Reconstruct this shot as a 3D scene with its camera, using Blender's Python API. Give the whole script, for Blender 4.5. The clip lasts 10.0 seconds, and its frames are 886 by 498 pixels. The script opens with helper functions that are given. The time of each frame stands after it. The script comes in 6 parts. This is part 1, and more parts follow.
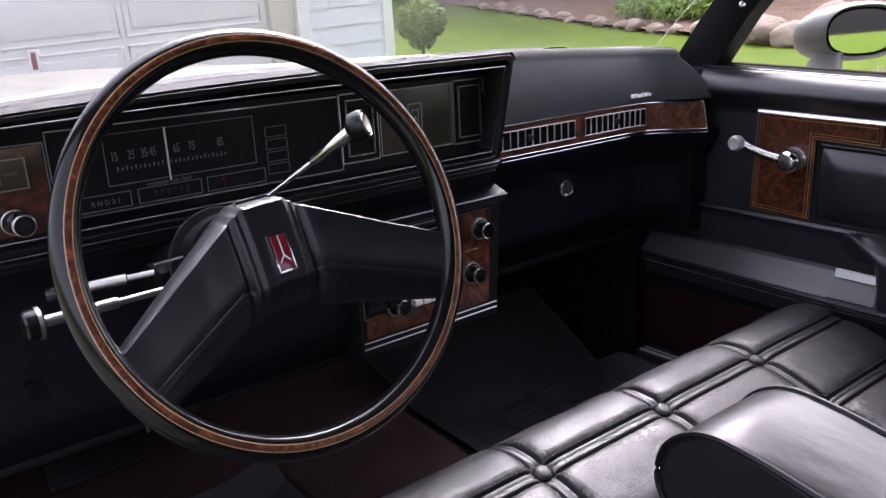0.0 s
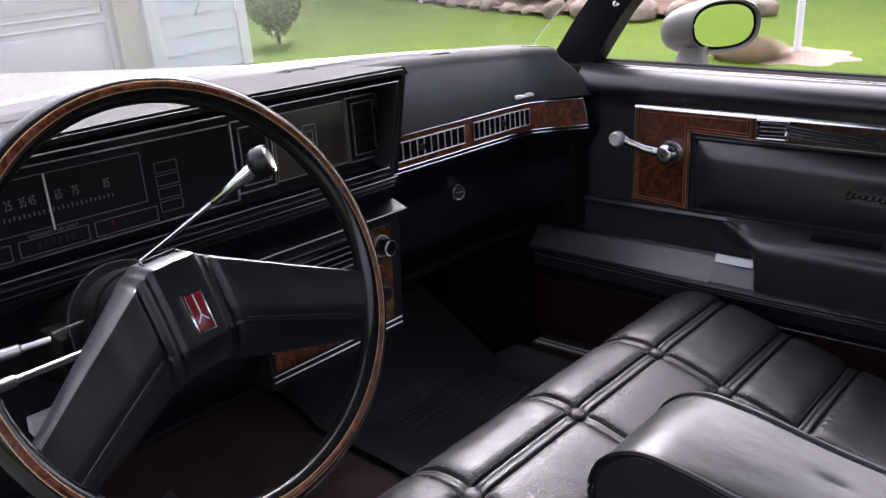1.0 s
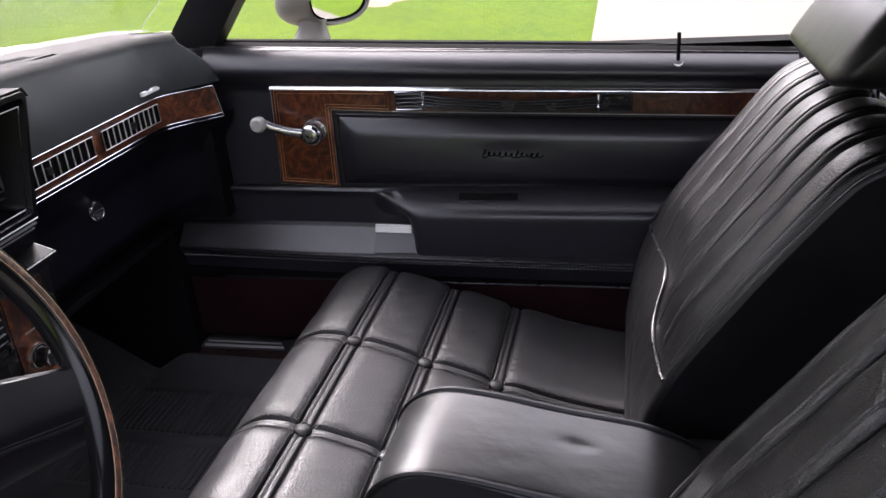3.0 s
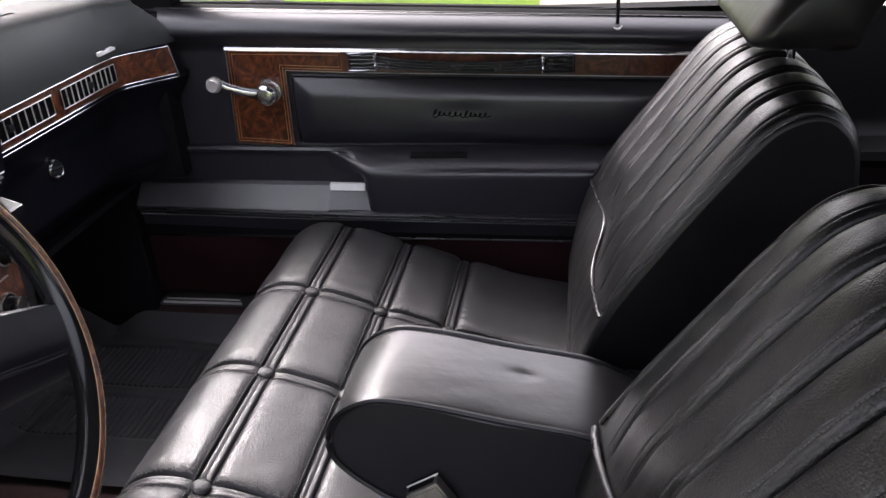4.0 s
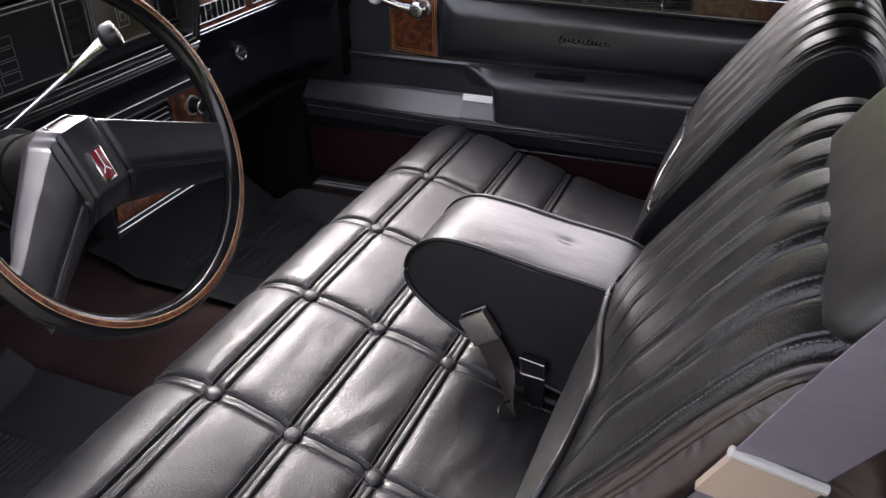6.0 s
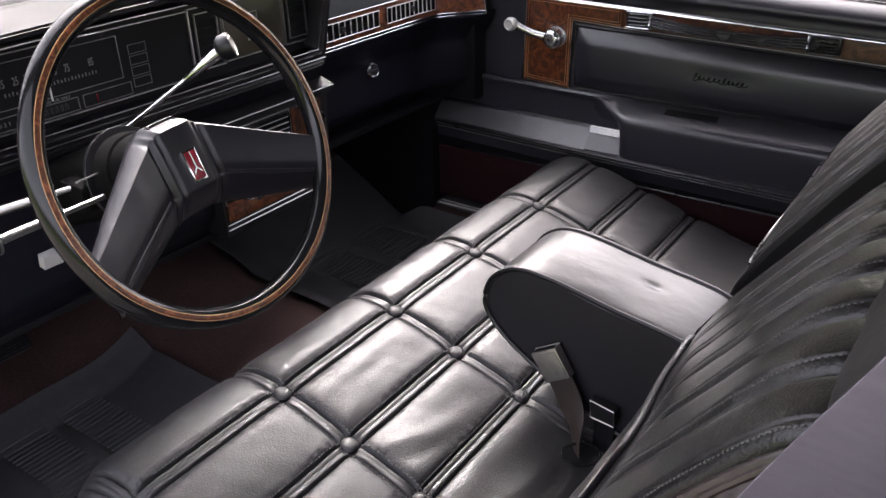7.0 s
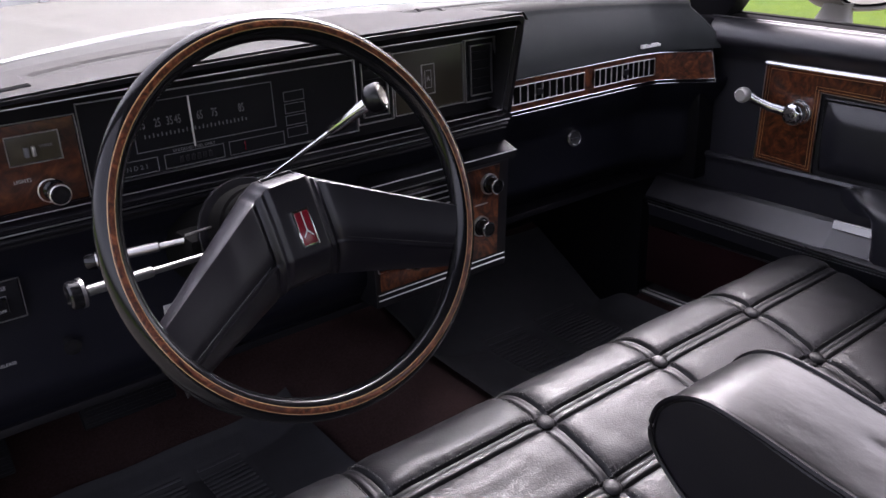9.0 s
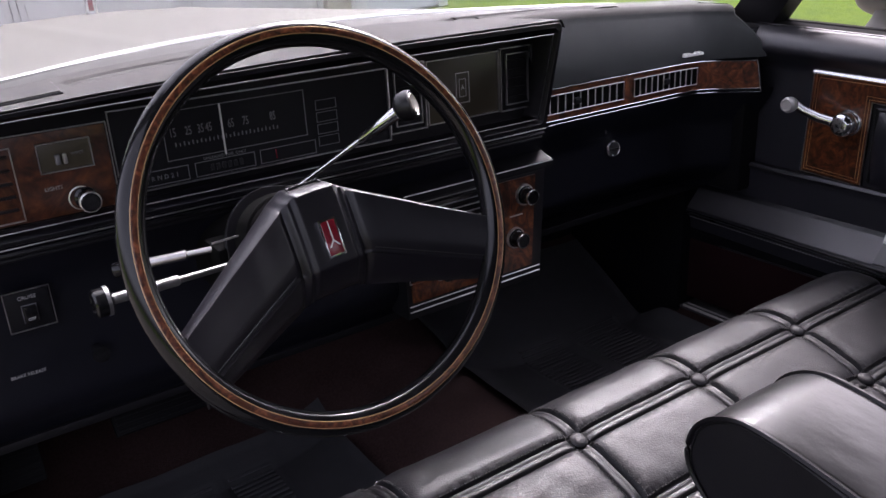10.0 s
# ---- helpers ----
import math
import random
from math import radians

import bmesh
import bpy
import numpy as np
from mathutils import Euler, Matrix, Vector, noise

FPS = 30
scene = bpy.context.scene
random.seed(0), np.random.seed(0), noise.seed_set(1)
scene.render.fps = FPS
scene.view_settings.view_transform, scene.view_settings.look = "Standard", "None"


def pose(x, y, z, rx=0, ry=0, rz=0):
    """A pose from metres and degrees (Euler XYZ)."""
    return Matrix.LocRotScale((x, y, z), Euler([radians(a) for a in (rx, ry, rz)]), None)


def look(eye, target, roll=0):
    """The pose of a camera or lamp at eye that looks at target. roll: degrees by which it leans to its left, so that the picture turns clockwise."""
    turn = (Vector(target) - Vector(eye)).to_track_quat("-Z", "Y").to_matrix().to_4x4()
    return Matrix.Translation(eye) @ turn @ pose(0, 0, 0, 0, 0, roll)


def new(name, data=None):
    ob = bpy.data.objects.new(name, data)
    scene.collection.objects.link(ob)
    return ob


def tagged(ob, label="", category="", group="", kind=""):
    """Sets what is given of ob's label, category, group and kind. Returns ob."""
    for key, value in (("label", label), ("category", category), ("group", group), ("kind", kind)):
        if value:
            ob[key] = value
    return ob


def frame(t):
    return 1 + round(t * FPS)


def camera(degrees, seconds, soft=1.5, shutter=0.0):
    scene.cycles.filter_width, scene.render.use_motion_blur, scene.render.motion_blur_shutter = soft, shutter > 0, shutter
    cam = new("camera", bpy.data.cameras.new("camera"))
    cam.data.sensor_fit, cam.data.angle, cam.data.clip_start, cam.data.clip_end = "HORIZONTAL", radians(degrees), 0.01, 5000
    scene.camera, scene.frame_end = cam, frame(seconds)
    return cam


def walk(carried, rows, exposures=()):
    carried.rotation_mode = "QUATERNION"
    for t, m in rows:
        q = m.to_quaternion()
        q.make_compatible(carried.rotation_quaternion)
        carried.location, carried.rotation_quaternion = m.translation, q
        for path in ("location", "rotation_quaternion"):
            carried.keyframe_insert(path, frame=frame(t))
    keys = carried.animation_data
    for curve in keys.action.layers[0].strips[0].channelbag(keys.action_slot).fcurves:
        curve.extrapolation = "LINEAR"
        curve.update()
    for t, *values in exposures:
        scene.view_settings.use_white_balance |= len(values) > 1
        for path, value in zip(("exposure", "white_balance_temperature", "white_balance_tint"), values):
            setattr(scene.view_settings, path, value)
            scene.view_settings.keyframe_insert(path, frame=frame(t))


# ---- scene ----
cam = camera(56.7, 10.0)
PATH = [
    (0, (-0.728, -0.621, 1.134), (0.444, 0.898, 0.57), -3.0),
    (0.5, (-0.744, -0.587, 1.156), (0.528, 0.837, 0.561), -3.3),
    (1, (-0.741, -0.56, 1.187), (0.652, 0.729, 0.554), -4.2),
    (1.5, (-0.716, -0.532, 1.209), (0.81, 0.566, 0.527), -5.0),
    (2, (-0.698, -0.489, 1.226), (0.952, 0.366, 0.487), -5.1),
    (2.5, (-0.699, -0.45, 1.242), (1.031, 0.175, 0.456), -5.3),
    (3, (-0.724, -0.417, 1.258), (1.045, 0.013, 0.431), -4.7),
    (3.2, (-0.735, -0.414, 1.264), (1.039, -0.038, 0.42), -4.4),
    (4.3, (-0.833, -0.439, 1.268), (0.918, -0.137, 0.349), -3.2),
    (4.5, (-0.861, -0.449, 1.272), (0.878, -0.129, 0.338), -2.7),
    (5, (-0.932, -0.49, 1.276), (0.77, -0.088, 0.306), -2.3),
    (5.5, (-0.995, -0.542, 1.267), (0.667, -0.019, 0.286), -1.8),
    (5.7, (-1.013, -0.571, 1.268), (0.624, 0.02, 0.282), -1.9),
    (6.8, (-0.998, -0.679, 1.271), (0.491, 0.27, 0.332), -1.6),
    (7, (-0.958, -0.695, 1.267), (0.487, 0.335, 0.344), -1.7),
    (7.5, (-0.87, -0.703, 1.25), (0.471, 0.491, 0.369), -2.0),
    (8, (-0.817, -0.676, 1.226), (0.437, 0.643, 0.396), -2.1),
    (8.5, (-0.78, -0.647, 1.213), (0.396, 0.764, 0.423), -2.4),
    (9, (-0.75, -0.642, 1.205), (0.363, 0.839, 0.452), -2.7),
    (9.5, (-0.733, -0.636, 1.202), (0.338, 0.886, 0.468), -3.0),
    (10, (-0.728, -0.633, 1.197), (0.311, 0.915, 0.473), -3.2),
]
EXPOSURES = [(0, 2.40, 6120, 26), (1.0, 2.36, 6080, 25), (2.5, 2.48, 6280, 22), (4.3, 2.80, 6450, 20), (5.5, 2.90, 6450, 20), (6.8, 3.0, 6580, 20), (8.0, 2.72, 6300, 23), (9.0, 2.27, 6200, 26), (10, 2.02, 6200, 27)]
walk(cam, [(t, look(eye, target, roll)) for t, eye, target, roll in PATH], EXPOSURES)

# ---- world and sun: an overcast day ----
world = bpy.data.worlds.new("overcast_sky")
scene.world = world
world.use_nodes = True
wt = world.node_tree
sky = wt.nodes.new("ShaderNodeTexSky")
sky.sky_type, sky.sun_disc = "NISHITA", False
sky.sun_elevation, sky.sun_rotation = radians(48), radians(53)
sky.air_density, sky.dust_density, sky.ozone_density = 1.0, 6.0, 1.0
cloud = wt.nodes.new("ShaderNodeHueSaturation")
cloud.inputs["Saturation"].default_value = 0.3
wt.links.new(sky.outputs[0], cloud.inputs["Color"])
wt.links.new(cloud.outputs[0], wt.nodes["Background"].inputs[0])
wt.nodes["Background"].inputs[1].default_value = 0.15
sun = new("sun", bpy.data.lights.new("sun", "SUN"))
sun.data.energy, sun.data.angle, sun.data.color = 0.6, radians(25), (1.0, 0.97, 0.92)
sun.matrix_basis = look((3.2, 2.4, 4.44), (0, 0, 0))

# The driveway climbs a little towards the garage, so the outdoor ground is tilted against the car.
OUT = pose(0, 0, 0, 3, -3, 0)


# ---- materials ----
def material(name, color, rough=0.5, metal=0.0, other=None, grain=30.0, amount=0.5, bump=0.0, bump_scale=400.0,
             cells=False, coat=0.0, spec=0.5, rough_var=0.06, distort=0.0, stretch=(1, 1, 1), broad=4.0, crinkle=0.0):
    m = bpy.data.materials.new(name)
    m.use_nodes = True
    nt = m.node_tree
    n, l = nt.nodes, nt.links
    bsdf = n["Principled BSDF"]
    co = n.new("ShaderNodeTexCoord")
    mp = n.new("ShaderNodeMapping")
    mp.inputs["Scale"].default_value = stretch
    l.new(co.outputs["Object"], mp.inputs[0])
    fine, wide = n.new("ShaderNodeTexNoise"), n.new("ShaderNodeTexNoise")
    fine.inputs["Scale"].default_value, fine.inputs["Detail"].default_value = grain, 6
    fine.inputs["Distortion"].default_value = distort
    wide.inputs["Scale"].default_value, wide.inputs["Detail"].default_value = broad, 3
    l.new(mp.outputs[0], fine.inputs["Vector"])
    l.new(co.outputs["Object"], wide.inputs["Vector"])
    both = n.new("ShaderNodeMath")
    both.operation = "MULTIPLY_ADD"
    l.new(wide.outputs[0], both.inputs[0])
    both.inputs[1].default_value = 0.45
    half = n.new("ShaderNodeMath")
    half.operation = "MULTIPLY"
    half.inputs[1].default_value = 0.55
    l.new(fine.outputs[0], half.inputs[0])
    l.new(half.outputs[0], both.inputs[2])
    ramp = n.new("ShaderNodeValToRGB")
    other = other or tuple(c * (1 - 0.5 * amount) for c in color)
    ramp.color_ramp.elements[0].position, ramp.color_ramp.elements[1].position = 0.32, 0.68
    ramp.color_ramp.elements[0].color, ramp.color_ramp.elements[1].color = (*other, 1), (*color, 1)
    l.new(both.outputs[0], ramp.inputs[0])
    l.new(ramp.outputs[0], bsdf.inputs["Base Color"])
    rr = n.new("ShaderNodeMapRange")
    rr.inputs["To Min"].default_value, rr.inputs["To Max"].default_value = max(0.02, rough - rough_var), rough + rough_var
    l.new(both.outputs[0], rr.inputs["Value"])
    rr.inputs["From Min"].default_value, rr.inputs["From Max"].default_value = 0.3, 0.7
    l.new(rr.outputs[0], bsdf.inputs["Roughness"])
    bsdf.inputs["Metallic"].default_value = metal
    bsdf.inputs["Coat Weight"].default_value, bsdf.inputs["Coat Roughness"].default_value = coat, 0.08
    bsdf.inputs["Specular IOR Level"].default_value = spec
    if bump:
        if cells:
            tex = n.new("ShaderNodeTexVoronoi")
            tex.feature = "SMOOTH_F1"
            out = tex.outputs["Distance"]
        else:
            tex = n.new("ShaderNodeTexNoise")
            tex.inputs["Detail"].default_value = 4
            out = tex.outputs[0]
        tex.inputs["Scale"].default_value = bump_scale
        l.new(mp.outputs[0], tex.inputs["Vector"])
        bp = n.new("ShaderNodeBump")
        bp.inputs["Strength"].default_value, bp.inputs["Distance"].default_value = min(1.0, bump), 0.6 / bump_scale
        if cells:
            bp.invert = True
        if crinkle:
            fold = n.new("ShaderNodeTexNoise")
            fold.inputs["Scale"].default_value, fold.inputs["Detail"].default_value, fold.inputs["Distortion"].default_value = bump_scale * 0.55, 3, 0.8
            l.new(mp.outputs[0], fold.inputs["Vector"])
            mixed = n.new("ShaderNodeMath")
            mixed.operation = "MULTIPLY_ADD"
            mixed.inputs[1].default_value = -2.2 * crinkle
            l.new(fold.outputs[0], mixed.inputs[0])
            l.new(out, mixed.inputs[2])
            out = mixed.outputs[0]
        l.new(out, bp.inputs["Height"])
        l.new(bp.outputs[0], bsdf.inputs["Normal"])
    return m


def burl(name, dark, mid, light, scale=20.0, coat=0.5):
    m = bpy.data.materials.new(name)
    m.use_nodes = True
    n, l = m.node_tree.nodes, m.node_tree.links
    bsdf = n["Principled BSDF"]
    co = n.new("ShaderNodeTexCoord")
    a, b = n.new("ShaderNodeTexNoise"), n.new("ShaderNodeTexNoise")
    a.inputs["Scale"].default_value, a.inputs["Detail"].default_value, a.inputs["Distortion"].default_value = scale, 9, 2.6
    a.inputs["Roughness"].default_value = 0.62
    b.inputs["Scale"].default_value, b.inputs["Detail"].default_value = scale * 7, 4
    l.new(co.outputs["Object"], a.inputs["Vector"])
    l.new(co.outputs["Object"], b.inputs["Vector"])
    mix = n.new("ShaderNodeMath")
    mix.operation = "MULTIPLY_ADD"
    l.new(b.outputs[0], mix.inputs[0])
    mix.inputs[1].default_value = 0.25
    l.new(a.outputs[0], mix.inputs[2])
    ramp = n.new("ShaderNodeValToRGB")
    e = ramp.color_ramp.elements
    e[0].position, e[0].color = 0.46, (*dark, 1)
    e[1].position, e[1].color = 0.82, (*light, 1)
    k = e.new(0.62)
    k.color = (*mid, 1)
    l.new(mix.outputs[0], ramp.inputs[0])
    l.new(ramp.outputs[0], bsdf.inputs["Base Color"])
    bsdf.inputs["Roughness"].default_value = 0.32
    bsdf.inputs["Coat Weight"].default_value, bsdf.inputs["Coat Roughness"].default_value = coat, 0.12
    return m


def glass(name, tint=(1, 1, 1), rough=0.0):
    m = bpy.data.materials.new(name)
    m.use_nodes = True
    bsdf = m.node_tree.nodes["Principled BSDF"]
    bsdf.inputs["Base Color"].default_value = (*tint, 1)
    bsdf.inputs["Transmission Weight"].default_value = 1.0
    bsdf.inputs["Roughness"].default_value = rough
    bsdf.inputs["IOR"].default_value = 1.45
    return m


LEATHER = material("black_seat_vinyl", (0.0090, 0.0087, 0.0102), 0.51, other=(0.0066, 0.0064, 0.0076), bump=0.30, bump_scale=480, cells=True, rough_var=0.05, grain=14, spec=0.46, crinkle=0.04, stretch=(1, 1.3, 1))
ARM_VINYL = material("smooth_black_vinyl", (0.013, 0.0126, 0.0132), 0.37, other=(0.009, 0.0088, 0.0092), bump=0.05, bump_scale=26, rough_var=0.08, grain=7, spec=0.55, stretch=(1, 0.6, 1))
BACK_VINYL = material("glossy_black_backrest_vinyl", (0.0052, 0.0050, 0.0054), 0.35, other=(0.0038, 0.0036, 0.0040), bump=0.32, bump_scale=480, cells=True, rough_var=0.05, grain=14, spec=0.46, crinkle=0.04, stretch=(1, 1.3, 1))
SIDE_VINYL = material("matte_black_vinyl", (0.0050, 0.0046, 0.0062), 0.38, bump=0.14, bump_scale=600, cells=True, spec=0.32)
ARM_SIDE = material("purple_black_side_vinyl", (0.0100, 0.0090, 0.0120), 0.42, other=(0.0080, 0.0072, 0.0096), bump=0.10, bump_scale=500, cells=True, spec=0.45)
WELT = material("black_welt_vinyl", (0.010, 0.0095, 0.0115), 0.30, bump=0.08, bump_scale=500)
THREAD = material("charcoal_thread", (0.06, 0.058, 0.057), 0.6, bump=0.3, bump_scale=900)
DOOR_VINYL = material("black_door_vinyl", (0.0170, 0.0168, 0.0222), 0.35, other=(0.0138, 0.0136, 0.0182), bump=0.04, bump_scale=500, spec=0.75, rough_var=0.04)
INSERT = material("grained_black_insert_vinyl", (0.0128, 0.0126, 0.0168), 0.33, other=(0.0104, 0.0102, 0.0138), bump=0.09, bump_scale=420, cells=True, spec=0.8, rough_var=0.03)
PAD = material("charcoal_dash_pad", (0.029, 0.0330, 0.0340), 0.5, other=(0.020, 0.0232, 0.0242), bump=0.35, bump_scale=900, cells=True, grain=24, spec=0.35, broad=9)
# Pad vinyl in a paler grey: skylight on the upward face is in the colour.
DASH_TOP = material("skylit_dash_top", (0.076, 0.0755, 0.0745), 0.8, other=(0.061, 0.060, 0.060), bump=0.3, bump_scale=900, cells=True, spec=0.04)
PLASTIC = material("black_plastic", (0.0074, 0.0073, 0.0090), 0.34, bump=0.08, bump_scale=500, spec=0.4)
MATTE = material("matte_black_plastic", (0.0046, 0.0044, 0.0062), 0.55, bump=0.12, bump_scale=500, spec=0.18)
LOWER = material("blue_black_lower_dash", (0.0044, 0.0048, 0.0090), 0.50, bump=0.2, bump_scale=700, cells=True, spec=0.2)
HOOD = material("black_hood_moulding", (0.0040, 0.0037, 0.0056), 0.36, bump=0.10, bump_scale=700, spec=0.22)
GLOSS = material("gloss_black_plastic", (0.008, 0.008, 0.0090), 0.15, rough_var=0.04, spec=0.36)
CHROME = material("chrome", (0.78, 0.78, 0.79), 0.13, metal=1.0, amount=0.15, rough_var=0.06, grain=60)
BRUSHED = material("brushed_metal", (0.62, 0.61, 0.60), 0.28, metal=1.0, amount=0.4, grain=160)
STEEL = material("scuffed_steel", (0.44, 0.41, 0.38), 0.34, metal=0.9, amount=0.6, grain=120, bump=0.1, bump_scale=300)
GUTTER = material("dark_grey_gutter_plastic", (0.034, 0.036, 0.034), 0.6, amount=0.3, grain=12, spec=0.2)
SILVER = material("silver_painted_trim", (0.52, 0.51, 0.50), 0.34, metal=0.25, amount=0.2, grain=80)
STRAP = material("black_moulded_strap", (0.0110, 0.0105, 0.0115), 0.24, bump=0.06, bump_scale=500, spec=0.7)
WHEEL_VINYL = material("black_wheel_vinyl", (0.0078, 0.0068, 0.0105), 0.37, bump=0.14, bump_scale=900, cells=True, spec=0.42, rough_var=0.05)
# Door vinyl in a lighter copy, with the upward ledge's skylight in its colour.
LEDGE = material("skylit_ledge_vinyl", (0.048, 0.047, 0.053), 0.34, other=(0.040, 0.039, 0.044), bump=0.12, bump_scale=600, spec=0.7)
# Brown side vinyl, made lighter to hold daylight from the driver's door opening.
BROWN_SIDE = material("door_lit_brown_side_vinyl", (0.028, 0.0185, 0.0175), 0.32, other=(0.015, 0.010, 0.0098), grain=10, bump=0.16, bump_scale=60, spec=0.6, stretch=(1, 0.7, 1.3))
SATIN = material("satin_silver_trim", (0.58, 0.57, 0.56), 0.32, metal=1.0, amount=0.2, grain=90)
GOLD = material("rose_gold_pinstripe", (0.60, 0.36, 0.18), 0.4, metal=0.3, amount=0.3)
BURL = burl("burl_walnut_veneer", (0.011, 0.0035, 0.002), (0.074, 0.0200, 0.0076), (0.20, 0.066, 0.022), 26)
BURL_DARK = burl("dark_walnut_veneer", (0.014, 0.0050, 0.003), (0.055, 0.0165, 0.0075), (0.12, 0.042, 0.016), 22, 0.4)
RIM_WOOD = burl("tortoise_wood_inlay", (0.008, 0.003, 0.0025), (0.085, 0.024, 0.011), (0.30, 0.10, 0.045), 46, 0.5)
BRONZE = material("smoked_bronze_panel", (0.045, 0.037, 0.022), 0.34, other=(0.033, 0.027, 0.016), grain=12, coat=0.2)
CARPET = material("maroon_carpet", (0.066, 0.039, 0.037), 0.95, other=(0.030, 0.0172, 0.0166), grain=220, bump=0.9, bump_scale=420, spec=0.1, broad=9)
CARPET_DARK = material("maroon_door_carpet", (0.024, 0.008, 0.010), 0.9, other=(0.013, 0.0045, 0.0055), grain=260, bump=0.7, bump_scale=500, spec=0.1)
RUBBER = material("grey_black_rubber", (0.052, 0.052, 0.056), 0.42, other=(0.038, 0.038, 0.042), bump=0.2, bump_scale=350, grain=40)
RUBBER_RED = material("worn_red_enamel", (0.17, 0.010, 0.018), 0.26, coat=0.6, other=(0.2, 0.008, 0.02))
SEAL = material("black_rubber_seal", (0.004, 0.004, 0.004), 0.8, spec=0.05)
WHITE_PAINT = material("silver_white_car_paint", (0.160, 0.153, 0.130), 0.38, amount=0.06, coat=0.05, rough_var=0.03)
MARK = material("grey_white_print", (0.30, 0.30, 0.30), 0.6, amount=0.1)
DIM = material("dim_grey_print", (0.12, 0.12, 0.125), 0.6, amount=0.1)
DIAL = material("black_dial_face", (0.005, 0.005, 0.0070), 0.5, spec=0.2)
NEEDLE = material("pale_needle", (0.6, 0.58, 0.55), 0.4, amount=0.1)
PALE = material("pale_plastic", (0.80, 0.80, 0.80), 0.3, amount=0.05)
# Near-white base colour that stands in for reflected sky.
LIP = material("white_highlight", (0.95, 0.95, 0.95), 0.22, amount=0.03)
WEBBING = material("grey_belt_webbing", (0.15, 0.135, 0.165), 0.6, other=(0.11, 0.10, 0.125), grain=60, bump=0.4, bump_scale=900, stretch=(1, 1, 3))
TAN = material("tan_plastic", (0.40, 0.31, 0.25), 0.4, amount=0.1)
VANE = material("bright_vane_plastic", (0.45, 0.44, 0.43), 0.4, amount=0.1)
BROWN_WEB = material("dark_brown_webbing", (0.030, 0.022, 0.019), 0.30, bump=0.3, bump_scale=900)
HEADLINER = material("black_headliner_cloth", (0.030, 0.029, 0.030), 0.9, bump=0.4, bump_scale=700, amount=0.1)
CLEAR = glass("windscreen_glass", (0.98, 1.0, 0.985))
MIRROR = material("mirror_glass", (0.86, 0.87, 0.88), 0.02, metal=1.0, amount=0.02, rough_var=0.005)
GRASS = material("lawn_grass", (0.088, 0.134, 0.005), 0.9, other=(0.048, 0.092, 0.004), grain=14, bump=0.8, bump_scale=60, spec=0.1, broad=1.3)
GRASS_BLADE = material("grass_blades", (0.098, 0.150, 0.006), 0.8, other=(0.056, 0.104, 0.005), grain=3, spec=0.1, broad=1.3)
CONCRETE = material("pale_concrete", (0.150, 0.134, 0.112), 0.85, other=(0.120, 0.107, 0.088), grain=9, bump=0.4, bump_scale=90, broad=0.6)
MULCH = material("grey_brown_mulch", (0.21, 0.14, 0.10), 0.95, other=(0.10, 0.065, 0.05), grain=30, bump=1.0, bump_scale=40, spec=0.1)
STONE = material("tan_field_stone", (0.31, 0.24, 0.175), 0.85, other=(0.17, 0.13, 0.10), grain=8, bump=0.6, bump_scale=30, broad=1.2)
LEAF = material("shrub_leaves", (0.17, 0.23, 0.035), 0.7, other=(0.08, 0.12, 0.016), grain=9, broad=5, spec=0.15)
LEAF_BRIGHT = material("bright_green_leaves", (0.20, 0.30, 0.05), 0.55, other=(0.12, 0.2, 0.03), grain=5)
NEEDLES = material("dark_spruce_needles", (0.022, 0.045, 0.024), 0.6, other=(0.010, 0.022, 0.012), grain=6)
BARK = material("grey_bark", (0.10, 0.075, 0.055), 0.9, bump=0.8, bump_scale=50, grain=20)
SIDING = material("white_vinyl_siding", (0.68, 0.70, 0.73), 0.5, amount=0.08, bump=0.1, bump_scale=60)
TRIM_WHITE = material("white_trim_paint", (0.78, 0.78, 0.77), 0.45, amount=0.05)
DOOR_WHITE = material("white_garage_door_paint", (0.72, 0.71, 0.69), 0.4, amount=0.06)
JAMB = material("cream_jamb_paint", (0.62, 0.58, 0.48), 0.5, amount=0.1)
BRICK = material("tan_brick", (0.40, 0.29, 0.19), 0.9, other=(0.28, 0.20, 0.13), grain=6, bump=0.5, bump_scale=30)
PANE_DARK = material("dark_window_glass", (0.05, 0.06, 0.065), 0.08, amount=0.2)
DRY = material("dry_tan_grass", (0.42, 0.34, 0.24), 0.8, other=(0.28, 0.215, 0.15), grain=20)
GRAVEL = material("pale_pink_gravel", (0.36, 0.27, 0.21), 0.9, other=(0.22, 0.16, 0.125), grain=60, bump=0.8, bump_scale=70, spec=0.1)


# ---- building helpers ----
def thing(name, at, label, category, group="", kind=""):
    ob = new(name)
    ob.location = at
    ob.empty_display_size = 0.05
    return tagged(ob, label, category, group, kind)


def mesh_from(bm, name, mat, sharp=38):
    me = bpy.data.meshes.new(name)
    bmesh.ops.recalc_face_normals(bm, faces=bm.faces[:])
    bm.to_mesh(me)
    bm.free()
    me.materials.append(mat)
    me.polygons.foreach_set("use_smooth", [True] * len(me.polygons))
    me.set_sharp_from_angle(angle=radians(sharp))
    return me


def part(name, bm, mat, parent=None, label="", sharp=38):
    ob = new(name, mesh_from(bm, name, mat, sharp))
    if parent is not None:
        ob.parent = parent
        if parent.type == "EMPTY":
            ob.matrix_parent_inverse = Matrix.Translation(-parent.location)
    if label:
        ob["label"] = label
    return ob


